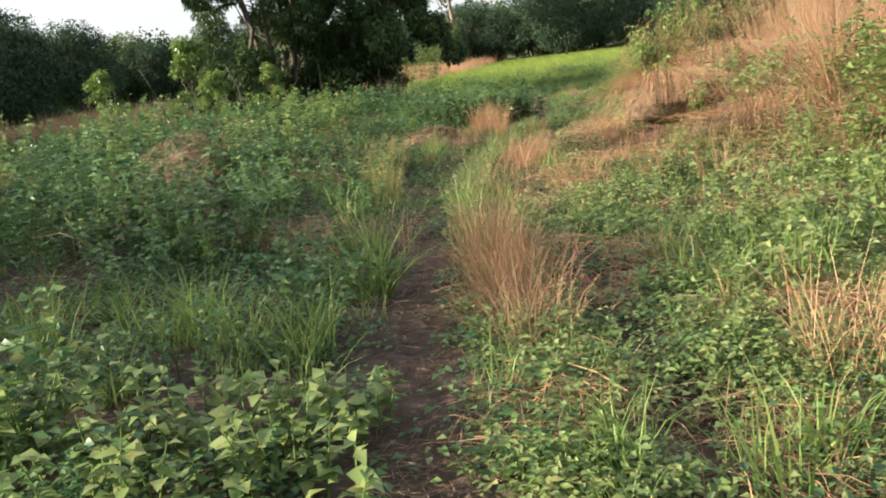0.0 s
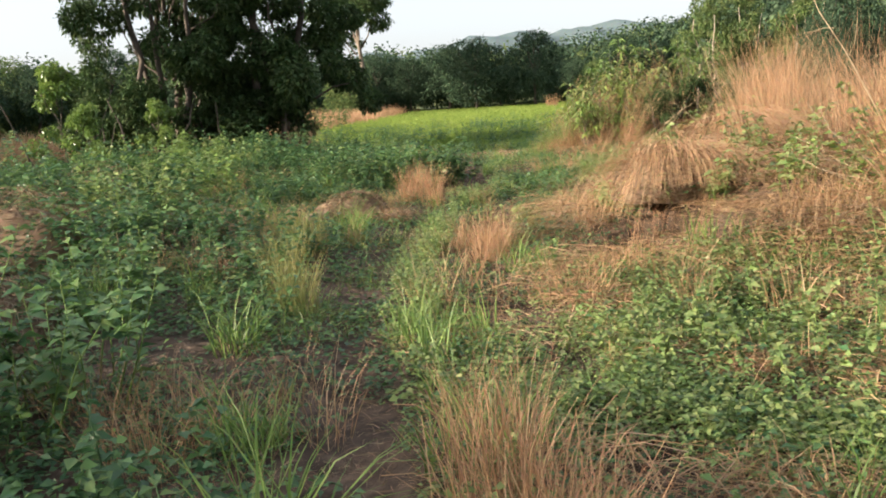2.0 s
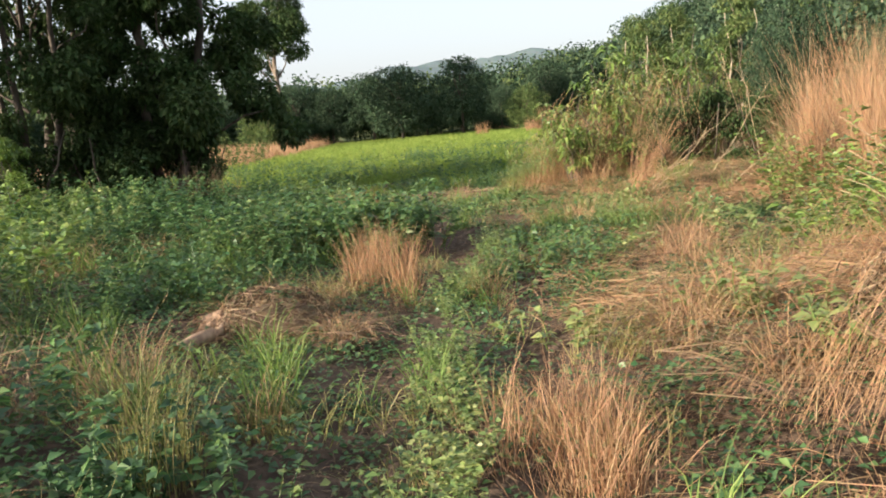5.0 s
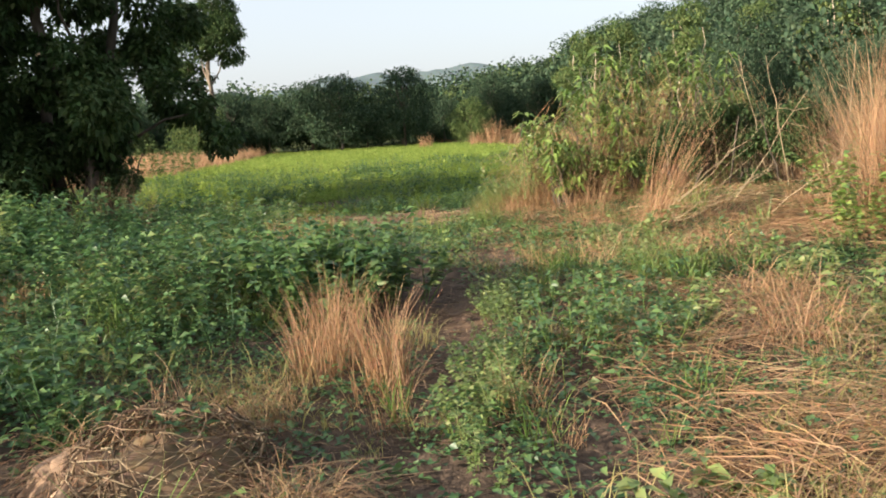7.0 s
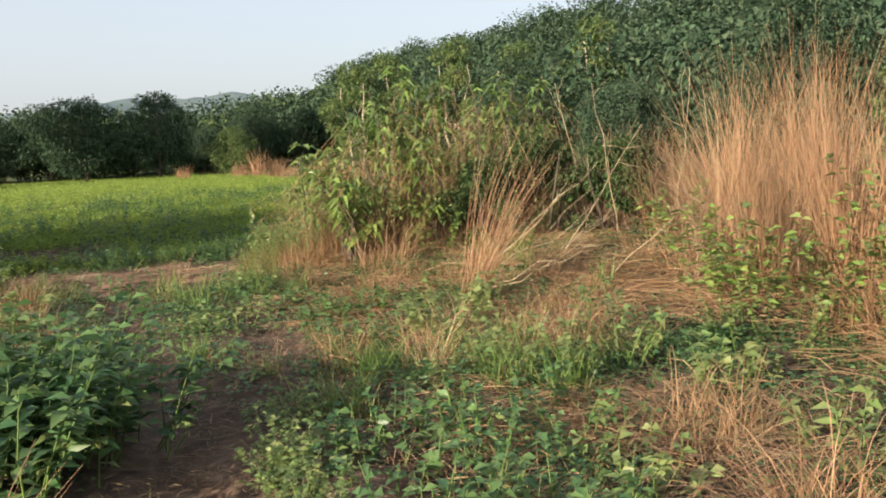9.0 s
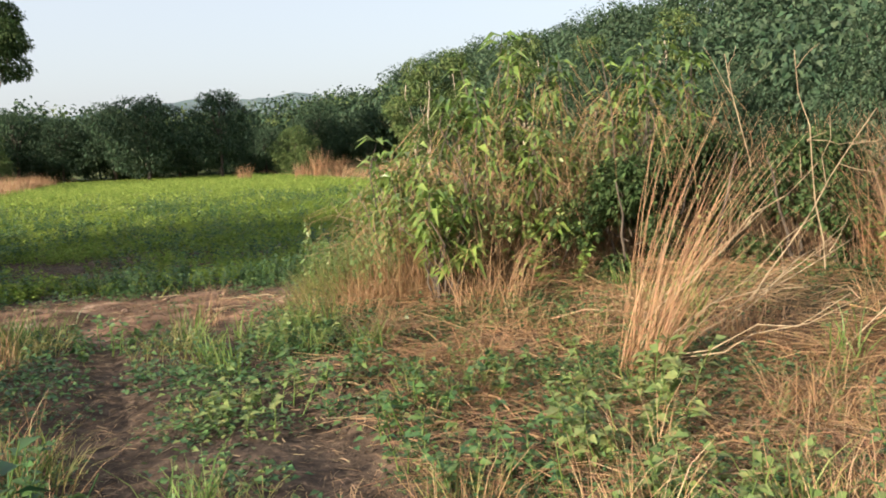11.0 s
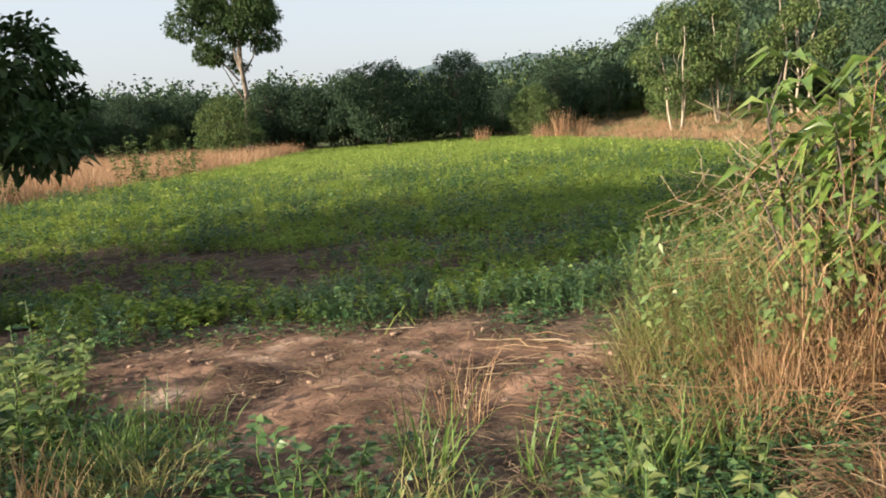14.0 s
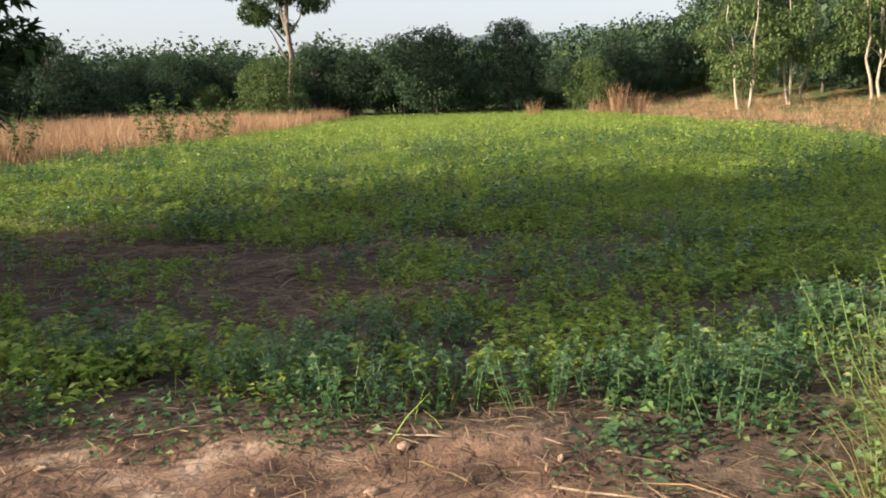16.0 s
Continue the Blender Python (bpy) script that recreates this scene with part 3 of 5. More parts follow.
# a dense low carpet near the start and on the sunny side of the track
T_CARPET = [join([mat_cover(44, 0.24, 0.036, 0.024, 0.11), herb(3, 0.17, 9, 0.04, 0.022, 0.16, plain=True)]) for _ in range(6)]
x, y = sow(4600, lambda x, y: step(-0.25, 0.0, x - path_x(y)) * off_path(x, y) * (0.12 + 0.88 * step(-0.25, 0.4, wave(x, y, 2.4, 0.8))), x0=-0.3, x1=4.4, y0=1.6, y1=9.2)
stuff("low_carpet", strew(T_CARPET, x, y, rng.uniform(0.7, 1.4, len(x))), M_LIME, "dense low yellow-green weeds over the soil", "weeds")
x, y = sow(2300, lambda x, y: step(0.6, 0.9, x - path_x(y)) * off_path(x, y) * step(-0.3, 0.3, wave(x, y, 1.5, 2.5)), x0=1.0, x1=6.8, y0=14, y1=24)
stuff("track_carpet", strew(T_CARPET, x, y, rng.uniform(0.7, 1.3, len(x))), M_LEAF, "dense low green weeds beside the track", "weeds")
x, y = sow(700, lambda x, y: off_path(x, y) * step(0.2, -0.3, wave(x, y, 2.4, 0.8)), x0=0.2, x1=4.4, y0=1.6, y1=9)
stuff("start_straw", strew([join([straws(40, 0.3, 0.28, 0.0035, 0.07), blades(24, 0.22, 0.25, 0.003, 0.7, 0.6, 3)]) for _ in range(4)], x, y, rng.uniform(0.7, 1.4, len(x))), M_STRAW, "dry stalks lying between low weeds", "straw")
T_FINE = [blades(40, 0.24, 0.16, 0.0035, 0.5, 0.7, 3) for _ in range(4)]
x, y = sow(1500, lambda x, y: off_path(x, y) * step(-0.1, 0.5, wave(x, y, 2.0, 1.6)), x0=-1.0, x1=5, y0=1.6, y1=24)
stuff("fine_grass", strew(T_FINE, x[y < 11], y[y < 11], rng.uniform(0.6, 1.3, int((y < 11).sum()))), M_GRASS, "short fine grass among the weeds", "grass")
stuff("yellow_grass", strew(T_FINE, x[y >= 11], y[y >= 11], rng.uniform(0.6, 1.5, int((y >= 11).sum()))), M_YELLOW, "short yellowing grass beside the straw", "grass")
# the strip between the wheel tracks: dry at first, green further on
x, y = sow(2900, lambda x, y: step(0.17, 0.05, np.abs(x - path_x(y) + 0.06)) * step(6.6, 7.6, y) * (1 - step(17.5, 19, y)), x0=0, x1=4.0, y0=6, y1=20)
stuff("middle_strip_weeds", strew(T_HERB, x, y, rng.uniform(0.3, 0.75, len(x))), M_LIME, "bright green weeds between the two wheel tracks", "weeds")
x, y = sow(220, lambda x, y: step(0.3, 0.12, np.abs(x - path_x(y) - 0.12)) * step(3.9, 4.5, y) * (1 - step(5.9, 6.6, y)), x0=-0.4, x1=2, y0=3, y1=8)
stuff("middle_strip_grass", strew(T_DRY, x, y, rng.uniform(0.9, 1.4, len(x)), rng.uniform(0.5, 1.25, len(x))), M_RUST, "dry rusty grass between the two wheel tracks", "dry grass")
x, y = sow(900, lambda x, y: step(0.4, 0.1, np.abs(x - path_x(y) - 0.5)) * step(7.8, 8.6, y) * (1 - step(11.5, 13, y)) * step(-0.3, 0.3, wave(x, y, 2.2, 0.6)), x0=0, x1=3)
stuff("track_dry_grass", strew(T_DRY, x, y, rng.uniform(0.6, 1.1, len(x))), M_RUST, "short dry grass along the wheel track", "dry grass")
x, y = sow(420, lambda x, y: step(1.3, 2.2, path_x(y) - x) * step(0.05, 0.6, wave(x, y, 1.0, 5.2)))
stuff("dead_stalks", strew([join([blades(40, 0.6, 0.3, 0.005, 0.7, 0.7, 4), straws(40, 0.45, 0.5, 0.005, 0.3)]) for _ in range(5)], x, y, rng.uniform(0.6, 1.3, len(x))), M_DULL, "tangles of brown dead stalks among the weeds", "dead stalks")
x, y = sow(500, lambda x, y: step(3.0, 5.0, path_x(y) - x) * step(9, 13, y) * step(-0.2, 0.4, wave(x, y, 0.7, 2.4)))
stuff("waist_high_weeds", strew([herb(10, 1.05, 24, 0.1, 0.06, 0.32, plain=True) for _ in range(5)], x, y, rng.uniform(0.6, 1.15, len(x))), M_LEAF, "waist-high leafy weeds further from the track", "weeds")


# ---- trees ----
def puffs(centres, radii, n, leaf, width, r, shell=0.62):
    """Leaves gathered in uneven clumps; most lie in each clump's outer part."""
    c = np.array(centres)
    rad = np.array(radii)
    w = rad ** 2 / (rad ** 2).sum()
    pick = r.choice(len(c), n, p=w)
    d = r.normal(0, 1, (n, 3))
    d /= np.linalg.norm(d, axis=1, keepdims=True)
    k = (shell + (1 - shell) * r.uniform(0, 1, n) ** 0.6) * r.uniform(0.82, 1.12, n) * (0.94 + 0.16 * np.sin(d[:, 0] * 5 + pick) * np.cos(d[:, 2] * 6 + 2 * pick))
    p = c[pick] + d * (rad[pick] * k)[:, None] * np.array([1, 1, 0.8])
    g = d * 0.5 + r.normal(0, 0.6, (n, 3)) - np.array([0, 0, 0.15])
    return leaves(p, g, leaf, width, r, 0.2, 0.3, True)


def limb(a, b, ra, rb, r, sag=0.08, n=5, sides=6):
    a, b = np.array(a, float), np.array(b, float)
    L = np.linalg.norm(b - a)
    pts = [a + (b - a) * k / (n - 1) + (r.normal(0, sag * L * 0.5, 3) if 0 < k < n - 1 else 0) for k in range(n)]
    return tube(pts, np.linspace(ra, rb, n), sides)


def tree(name, height, spread, base, n_leaf, leaf, leaf_mat, bark, seed, label, clumps=14, stems=1, trunk_r=0.16, group="", puff=1.0, dome=False):
    """A tree at the origin: tapered trunk(s), limbs into each clump, and a crown of leaf clumps that starts at height base."""
    r = np.random.default_rng(seed)
    top = tagged(new(name), label, "tree", group)
    cs, rs = [], []
    for i in range(clumps):
        f = r.uniform(0, 1)
        h = base + (height - base) * f
        wide = spread * (0.35 + 0.65 * math.sin(math.pi * min(1, 0.22 + 0.75 * f))) * (1.0 - 0.45 * f)
        a = i * 2.4 + r.uniform(-0.5, 0.5)
        d = wide * math.sqrt(r.uniform(0.05, 1)) * (1.0 if puff == 1.0 else r.uniform(0.7, 1.32))
        cs.append((d * math.cos(a), d * math.sin(a), h - 0.25 * (height - base) / 4))
        rs.append(spread * r.uniform(0.24 if puff == 1.0 else 0.13, 0.46) * puff)
    if dome:                                            # a closed round crown down to the ground
        cs, rs = [(0, 0, height * 0.45)], [spread * 0.55]
        for i in range(clumps):
            up = 1 - 1.75 * (i + 0.5) / clumps
            a, k = i * 2.4 + r.uniform(-0.4, 0.4), r.uniform(0.82, 1.06)
            w = math.sqrt(max(0.0, 1 - up * up)) * spread * 0.74 * k
            cs.append((w * math.cos(a), w * math.sin(a), height * (0.46 + 0.42 * up * k)))
            rs.append(spread * r.uniform(0.24, 0.4))
    for s in range(stems):
        a = s * 6.28 / stems + 0.4
        off = 0.0 if stems == 1 else 0.45
        foot = (off * math.cos(a), off * math.sin(a), -0.15)
        head = (off * 3 * math.cos(a) + r.normal(0, 0.1), off * 3 * math.sin(a) + r.normal(0, 0.1), base + (height - base) * 0.72)
        piece("trunk", limb(foot, head, trunk_r, trunk_r * 0.28, r, 0.03, 7, 8), bark, top)
    parts = []
    for c in cs:
        z = max(base * 0.55, c[2] * 0.6)
        parts.append(limb((c[0] * 0.08, c[1] * 0.08, z), c, trunk_r * 0.35, 0.015, r, 0.1, 4, 5))
    for p in parts[:9]:
        piece("limb", p, bark, top)
    piece("crown", puffs(cs, rs, n_leaf, leaf, leaf * 0.5, r), leaf_mat, top)
    return top


def stand(ob, x, y, turn=0.0, size=1.0):
    ob.matrix_basis = Matrix.LocRotScale((x, y, float(ground_z(np.array([x]), np.array([y]))[0])), Euler((0, 0, turn)), (size, size, size))
    return ob


# the broad trees at the field's corner
big = tree("broad_tree", 11.8, 3.4, 2.2, 70000, 0.18, M_CROWN, M_BARK, 3, "broad dark leafy tree at the field's corner", 120, 3, 0.15, "", 0.5)
stand(big, -1.7, 30.2)
sparse = tree("broad_tree", 9.0, 3.6, 2.8, 17000, 0.17, M_CROWN, M_BARK, 4, "thin-leaved many-stemmed tree with open crown", 70, 6, 0.12, "", 0.4)
stand(sparse, -4.9, 30.6)
# hidden behind the broad tree: added to widen the shadow on the field
rear = tree("broad_tree", 12.0, 3.5, 1.8, 24000, 0.2, M_CROWN, M_BARK, 6, "hidden leafy tree added behind the broad one to widen its shadow", 46, 2, 0.16, "", 0.8)
stand(rear, -4.6, 33.0)
# out of view: added only to cast shade over the near field
high = tree("broad_tree", 11.0, 3.6, 5.8, 30000, 0.19, M_CROWN, M_BARK, 8, "unseen high-crowned tree added to shade the field", 46, 1, 0.17, "", 0.75)
stand(high, -13.4, 26.4)
low = tree("undergrowth_bush", 3.0, 1.7, 0.2, 5000, 0.16, M_CROWN, M_BARK, 5, "low dark leafy bush, some added to darken a shaded gap", 12, 3, 0.05, "low dark bushes")
stand(low, -3.2, 29.4, 0, 0.9)
# last three: dark bushes added to stand in for shade in the shrub gap
for i, (bx, by, sz) in enumerate([(-1.3, 29.8, 0.72), (-5.4, 29.2, 1.0), (-3.0, 32.0, 1.1), (-7.2, 30.0, 0.9), (8.5, 21.9, 0.48), (7.7, 22.0, 0.4), (9.2, 21.2, 0.45)]):
    stand(copy_thing(low, Matrix()), bx, by, 1.5 * i, sz)

# tall lone tree over the wood
tall = tree("tall_tree", 21.5, 4.6, 8.8, 30000, 0.34, M_CROWN, M_TRUNK, 9, "tall lone tree with pale trunk rising over the wood", 48, 1, 0.3, "", 0.85)
stand(tall, 4.2, 98.0)

# edge of the wood
WOOD = [tree("woodland_tree", 9.5 + i % 3, 4.4, 0.5, 14000, 0.29, M_WOOD_A, M_BARK, 20 + i, "dense dark green tree at the wood's edge", 30, 1, 0.22, "trees of the wood's edge", 1.0, True) for i in range(4)]
PALE = [tree("woodland_tree", 7.8, 4.0, 0.4, 10000, 0.29, M_WOOD_B, M_BARK, 40, "lighter green tree at the wood's edge", 26, 1, 0.18, "trees of the wood's edge", 1.0, True)]
KINDS = WOOD + PALE
used = set()


def plant_tree(k, x, y, size):
    ob = KINDS[k]
    if k in used:
        ob = copy_thing(ob, Matrix())
    used.add(k)
    stand(ob, x, y, (x * 1.7 + y) % 6.28, size)


r_w = np.random.default_rng(77)
for i, ex in enumerate(np.linspace(-48, 62, 36)):
    ey = 112 - 0.004 * (ex - 18) ** 2 + r_w.uniform(-5, 5)
    if ex > 40:
        ey -= (ex - 40) * 0.9
    plant_tree(i if i < 5 else int(r_w.choice([0, 1, 2, 3, 3, 4])), ex + r_w.uniform(-1.5, 1.5), ey, r_w.choice([0.52, 0.6, 0.68, 0.78, 0.9]) * (1.35 if ex < -20 else 1.0))
# the pair of round dark trees that stand highest in the edge
plant_tree(0, 17.6, 102, 0.98)
plant_tree(2, 24.6, 101, 0.86)
# bushes in front of the wood
plant_tree(4, 2.6, 91, 0.72)
plant_tree(4, 31.0, 97, 0.66)
# the foot of the wooded hill beside the walk
for i in range(13):
    plant_tree(int(r_w.choice([0, 1, 2, 3, 4])), 29.5 + 2.6 * math.sin(i * 2.1) + 0.12 * i, 16 + i * 2.9, r_w.uniform(0.48, 0.68))
# the wood down the sunward side
# front row: unseen trees, added to shade the start of the track
for i in range(8):
    plant_tree(int(r_w.choice([0, 1, 2, 3])), -27 + 1.2 * math.sin(i * 1.7), -19 + i * 4.1, (0.74, 0.7, 0.98)[i % 3])
for i in range(21):
    plant_tree(int(r_w.choice([0, 1, 2, 3])), -32 + 2.5 * math.sin(i * 1.9) - (5 if i > 17 else 0), -16 + i * 5.4, r_w.uniform(0.8, 1.02))
for i in range(11):
    plant_tree(int(r_w.choice([0, 1, 2, 3])), -42 + 2 * math.sin(i * 2.3), -8 + i * 8.0, r_w.uniform(1.0, 1.12))
# pale-trunked trees on the far bank
BANK = tree("slender_tree", 8.6, 2.7, 3.2, 6500, 0.26, M_WOOD_B, M_PALE, 61, "slender tree with pale bare trunks on the bank", 15, 3, 0.10, "slender trees on the bank")
for i, (bx, by, sz) in enumerate([(34, 75, 1.0), (37.5, 75, 1.05), (41, 71, 1.1), (45, 68, 1.0), (48, 62, 1.1)]):
    stand(BANK if i == 0 else copy_thing(BANK, Matrix()), bx, by, i * 1.3, sz)
for i, (bx, by, sz) in enumerate([(40, 86, 0.62), (44.5, 82, 0.7), (49, 77, 0.66), (53, 72, 0.74), (56, 66, 0.7), (47, 88, 0.75), (58, 78, 0.8)]):
    plant_tree((4, 3, 4, 1)[i % 4], bx, by, sz)
# saplings in the weeds
SAP = tree("sapling", 3.0, 1.0, 0.1, 3600, 0.12, M_SHRUB, M_BARK, 71, "young leafy sapling standing among the weeds", 34, 2, 0.025, "saplings", 0.62)
for i, (bx, by, sz) in enumerate([(-6.4, 24, 1.0), (-8.6, 23, 0.75), (-5.2, 21.5, 0.62), (-9.5, 17, 0.7), (-4.4, 25.5, 0.7)]):
    stand(SAP if i == 0 else copy_thing(SAP, Matrix()), bx, by, i * 1.1, sz)
# rough bushes behind the tall grass
SCRUB = [tree("scrub_bush", 3.0, 1.5, 0.2, 7500, 0.12, (M_WOOD_B, M_WOOD_A)[i], M_BARK, 81 + i, "dense green bush behind the tall dry grass", 15, 3, 0.04, "bushes on the bank") for i in range(2)]
for i, (bx, by, sz) in enumerate([(10.8, 24.6, 0.5), (11.6, 21.4, 0.55), (11.3, 17.0, 0.8), (11.9, 14.6, 0.95), (12.2, 12.6, 0.95), (13.2, 16.2, 1.0), (13.0, 19.2, 0.7), (9.4, 12.6, 0.6)]):
    stand(SCRUB[i] if i < 2 else copy_thing(SCRUB[i % 2], Matrix()), bx, by, i * 0.9, sz)

# hill forest: crowns past counting
def crown_blob(n, r):
    cs = [(r.normal(0, 1.3), r.normal(0, 1.3), 4 + r.uniform(-2.5, 2.6)) for _ in range(7)]
    return puffs(cs, [1.5 + r.uniform(0, 0.9) for _ in cs], n, 0.62, 0.36, r)


T_CROWN = [crown_blob(430, r_w) for _ in range(6)]
x, y = spots(1900, 30, 175, 14, 190, lambda x, y: step(2, 12, x - np.maximum(30, field_right(y) + 11)) * step(160, 60, x))
stuff("hill_forest", strew(T_CROWN, x, y, rng.uniform(0.7, 1.1, len(x))), M_WOOD_A, "green forest climbing the hillside", "forest")
x, y = spots(420, -60, 75, 114, 150, lambda x, y: np.ones_like(x))
stuff("back_forest", strew(T_CROWN, x, y, rng.uniform(0.65, 1.25, len(x))), M_WOOD_A, "forest behind the wood's edge", "forest")
# rear trees: the paler leaf colour stands in for haze and backlight
x, y = spots(150, -60, 75, 122, 165, lambda x, y: np.ones_like(x))
stuff("pale_back_forest", strew(T_CROWN, x, y, rng.uniform(0.8, 1.25, len(x))), M_WOOD_B, "trees behind the wood's edge, coloured paler for haze and backlight", "forest")


# ridge far behind, its haze put into the leaf colour
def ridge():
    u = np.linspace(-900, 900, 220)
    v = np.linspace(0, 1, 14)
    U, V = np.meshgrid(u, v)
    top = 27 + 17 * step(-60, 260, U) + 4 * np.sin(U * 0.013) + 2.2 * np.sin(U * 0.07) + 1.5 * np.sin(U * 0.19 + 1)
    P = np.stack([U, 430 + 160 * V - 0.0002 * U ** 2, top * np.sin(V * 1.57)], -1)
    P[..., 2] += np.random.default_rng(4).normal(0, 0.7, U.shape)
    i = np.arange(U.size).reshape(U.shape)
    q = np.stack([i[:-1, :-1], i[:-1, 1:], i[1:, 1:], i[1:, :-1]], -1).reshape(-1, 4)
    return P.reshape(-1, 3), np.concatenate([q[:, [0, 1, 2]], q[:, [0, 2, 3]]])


tagged(piece("backdrop", ridge(), M_RIDGE), "wooded ridge on the horizon with haze painted into its colour", "hills", kind="structure")


# ---- single plants and things near the path ----
def long_shrub(x, y, height, seed, tips=28):
    """A shrub whose long drooping leaves sit in whorls at the ends of thin stems."""
    r = np.random.default_rng(seed)
    top = thing("long_leaved_shrub", x, y, "green shrub with long glossy drooping leaves in whorls", "shrub", "long-leaved shrubs")
    lf = []
    for i in range(tips):
        a, d = r.uniform(0, 6.28), 0.75 * math.sqrt(r.uniform()) * height / 2.2
        h = height * r.uniform(0.3, 1.0) * (1 - 0.25 * (d / height))
        tip = np.array([d * math.cos(a), d * math.sin(a), h])
        stem = limb((0.05 * math.cos(a), 0.05 * math.sin(a), -0.05), tip, 0.013, 0.005, r, 0.09, 5, 5)
        piece("stem", stem, M_BARK, top)
        n = 15
        az = np.arange(n) * 2.4 + r.uniform(0, 6)
        k = 1 - 0.3 * r.uniform(0, 1, n) ** 2
        lf.append(leaves(tip * k[:, None] * np.array([1, 1, 1]), np.stack([np.cos(az), np.sin(az), r.uniform(-0.2, 0.7, n)], 1), 0.26, 0.062, r, 0.35, 0.5))
    piece("foliage", join(lf), M_SHRUB, top)
    return top


for i, (sx, sy, sh) in enumerate([(6.3, 23.9, 1.6), (6.7, 23.2, 2.0), (7.5, 23.6, 2.55), (8.3, 22.9, 2.4), (6.1, 22.9, 1.2), (7.3, 22.7, 1.5), (9.3, 23.4, 2.1)]):
    long_shrub(sx, sy, sh, 100 + i)


def tuft(x, y, n, height, spread, width, lean, curl, material, label, seed, category="grass", group=""):
    """A grass tuft: standing blades, and a skirt of bent dead ones."""
    r = np.random.default_rng(seed)
    top = thing("grass_tuft", x, y, label, category, group)
    tagged(piece("foliage", blades(n, height, spread, width, lean, curl, 4, r), material, top), kind="stuff")
    tagged(piece("dead_foliage", blades(n // 3, height * 0.55, spread * 1.2, width * 0.8, lean * 2 + 0.3, curl + 0.4, 4, r), M_DULL, top, "bent brown dead blades"), kind="stuff")
    return top


GREEN = "fresh green grass tuft with arching blades"
for i, (tx, ty, th, tn) in enumerate([(-1.45, 4.8, 0.62, 80), (-1.15, 4.5, 0.5, 60), (-0.78, 4.35, 0.6, 70), (-0.5, 5.5, 0.75, 80), (-1.7, 3.9, 0.4, 50), (-0.72, 6.6, 0.5, 50),
                                      (1.3, 2.7, 0.3, 60), (0.2, 18.2, 0.55, 80), (-0.5, 18.6, 0.6, 90), (0.6, 19.2, 0.5, 70), (3.4, 17.9, 0.35, 90), (3.9, 18.4, 0.35, 90), (1.2, 19.6, 0.5, 60)]):
    tuft(tx, ty, tn, th, 0.13, 0.011, 0.42, 0.45, M_GRASS, GREEN, 200 + i, group="green grass tufts")
RUSTY = "upright tuft of rust-coloured dry grass"
for i, (tx, ty, th, tn, ts) in enumerate([(1.0, 15.8, 0.62, 130, 0.16), (1.38, 15.5, 0.68, 130, 0.14), (1.2, 16.1, 0.7, 120, 0.18), (1.42, 11.3, 0.5, 150, 0.2), (1.3, 10.9, 0.42, 110, 0.18),
                                          (0.34, 5.0, 0.62, 90, 0.2), (0.32, 5.7, 0.72, 90, 0.2), (0.38, 6.3, 0.45, 80, 0.2), (0.5, 5.4, 0.5, 80, 0.2), (-0.55, 9.3, 0.55, 110, 0.18), (-0.7, 10.2, 0.6, 110, 0.18), (-0.5, 11.6, 0.65, 110, 0.2),
                                          (1.9, 22.6, 0.5, 110, 0.2), (2.3, 23.2, 0.45, 90, 0.2), (1.5, 21.4, 0.55, 110, 0.22), (5.6, 23.4, 0.45, 120, 0.3), (6.3, 23.6, 0.6, 120, 0.3)]):
    tuft(tx, ty, int(tn * 1.5), th, ts, 0.0034, 0.14, 0.32, M_YELLOW if tx < -0.3 else M_STRAW if ty > 20 else M_RUST, "upright tuft of yellowing half-dry grass" if tx < -0.3 else RUSTY, 240 + i, "dry grass", "rusty grass tufts")
for i, (tx, ty, th, tl) in enumerate([(8.2, 18.5, 2.2, 0.2), (8.6, 18.0, 2.3, 0.16), (8.0, 17.2, 1.9, 0.2), (5.6, 9.5, 1.6, 0.22), (5.2, 12.4, 1.7, 0.2), (6.0, 14.4, 1.7, 0.2)]):
    tuft(tx, ty, 260, th, 0.3, 0.0038, tl, 0.2, M_RUST, "tall sheaf of orange dry grass leaning over", 280 + i, "dry grass", "tall grass sheaves")


def tussock(x, y, size, seed, label):
    """A collapsed grass tussock: long stalks arching over and down to the ground."""
    r = np.random.default_rng(seed)
    top = thing("straw_tussock", x, y, label, "straw heap", "straw tussocks")
    v, t = blades(360, 0.9 * size, 0.3 * size, 0.0033, 0.7, 0.75, 6, r)
    v[:, 2] = np.maximum(v[:, 2], 0.006)
    tagged(piece("thatch", (v, t), M_RUST if seed % 2 else M_STRAW, top), kind="stuff")
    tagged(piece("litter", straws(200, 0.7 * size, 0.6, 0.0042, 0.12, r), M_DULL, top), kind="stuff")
    return top


for i, (tx, ty, ts) in enumerate([(2.5, 11.2, 0.8), (3.5, 10.3, 0.8), (3.6, 9.0, 0.9), (3.5, 11.6, 1.0), (2.6, 12.4, 0.8), (3.4, 13.2, 0.9), (3.9, 9.0, 1.0), (4.4, 10.8, 1.1), (4.5, 13.6, 1.1), (4.0, 15.0, 0.9), (4.6, 16.0, 0.9), (5.5, 21.2, 0.55), (6.2, 18.9, 0.9), (5.4, 18.0, 0.8), (5.3, 22.4, 0.55)]):
    tussock(tx, ty, ts, 320 + i, "collapsed tussock of rusty straw on the bank")
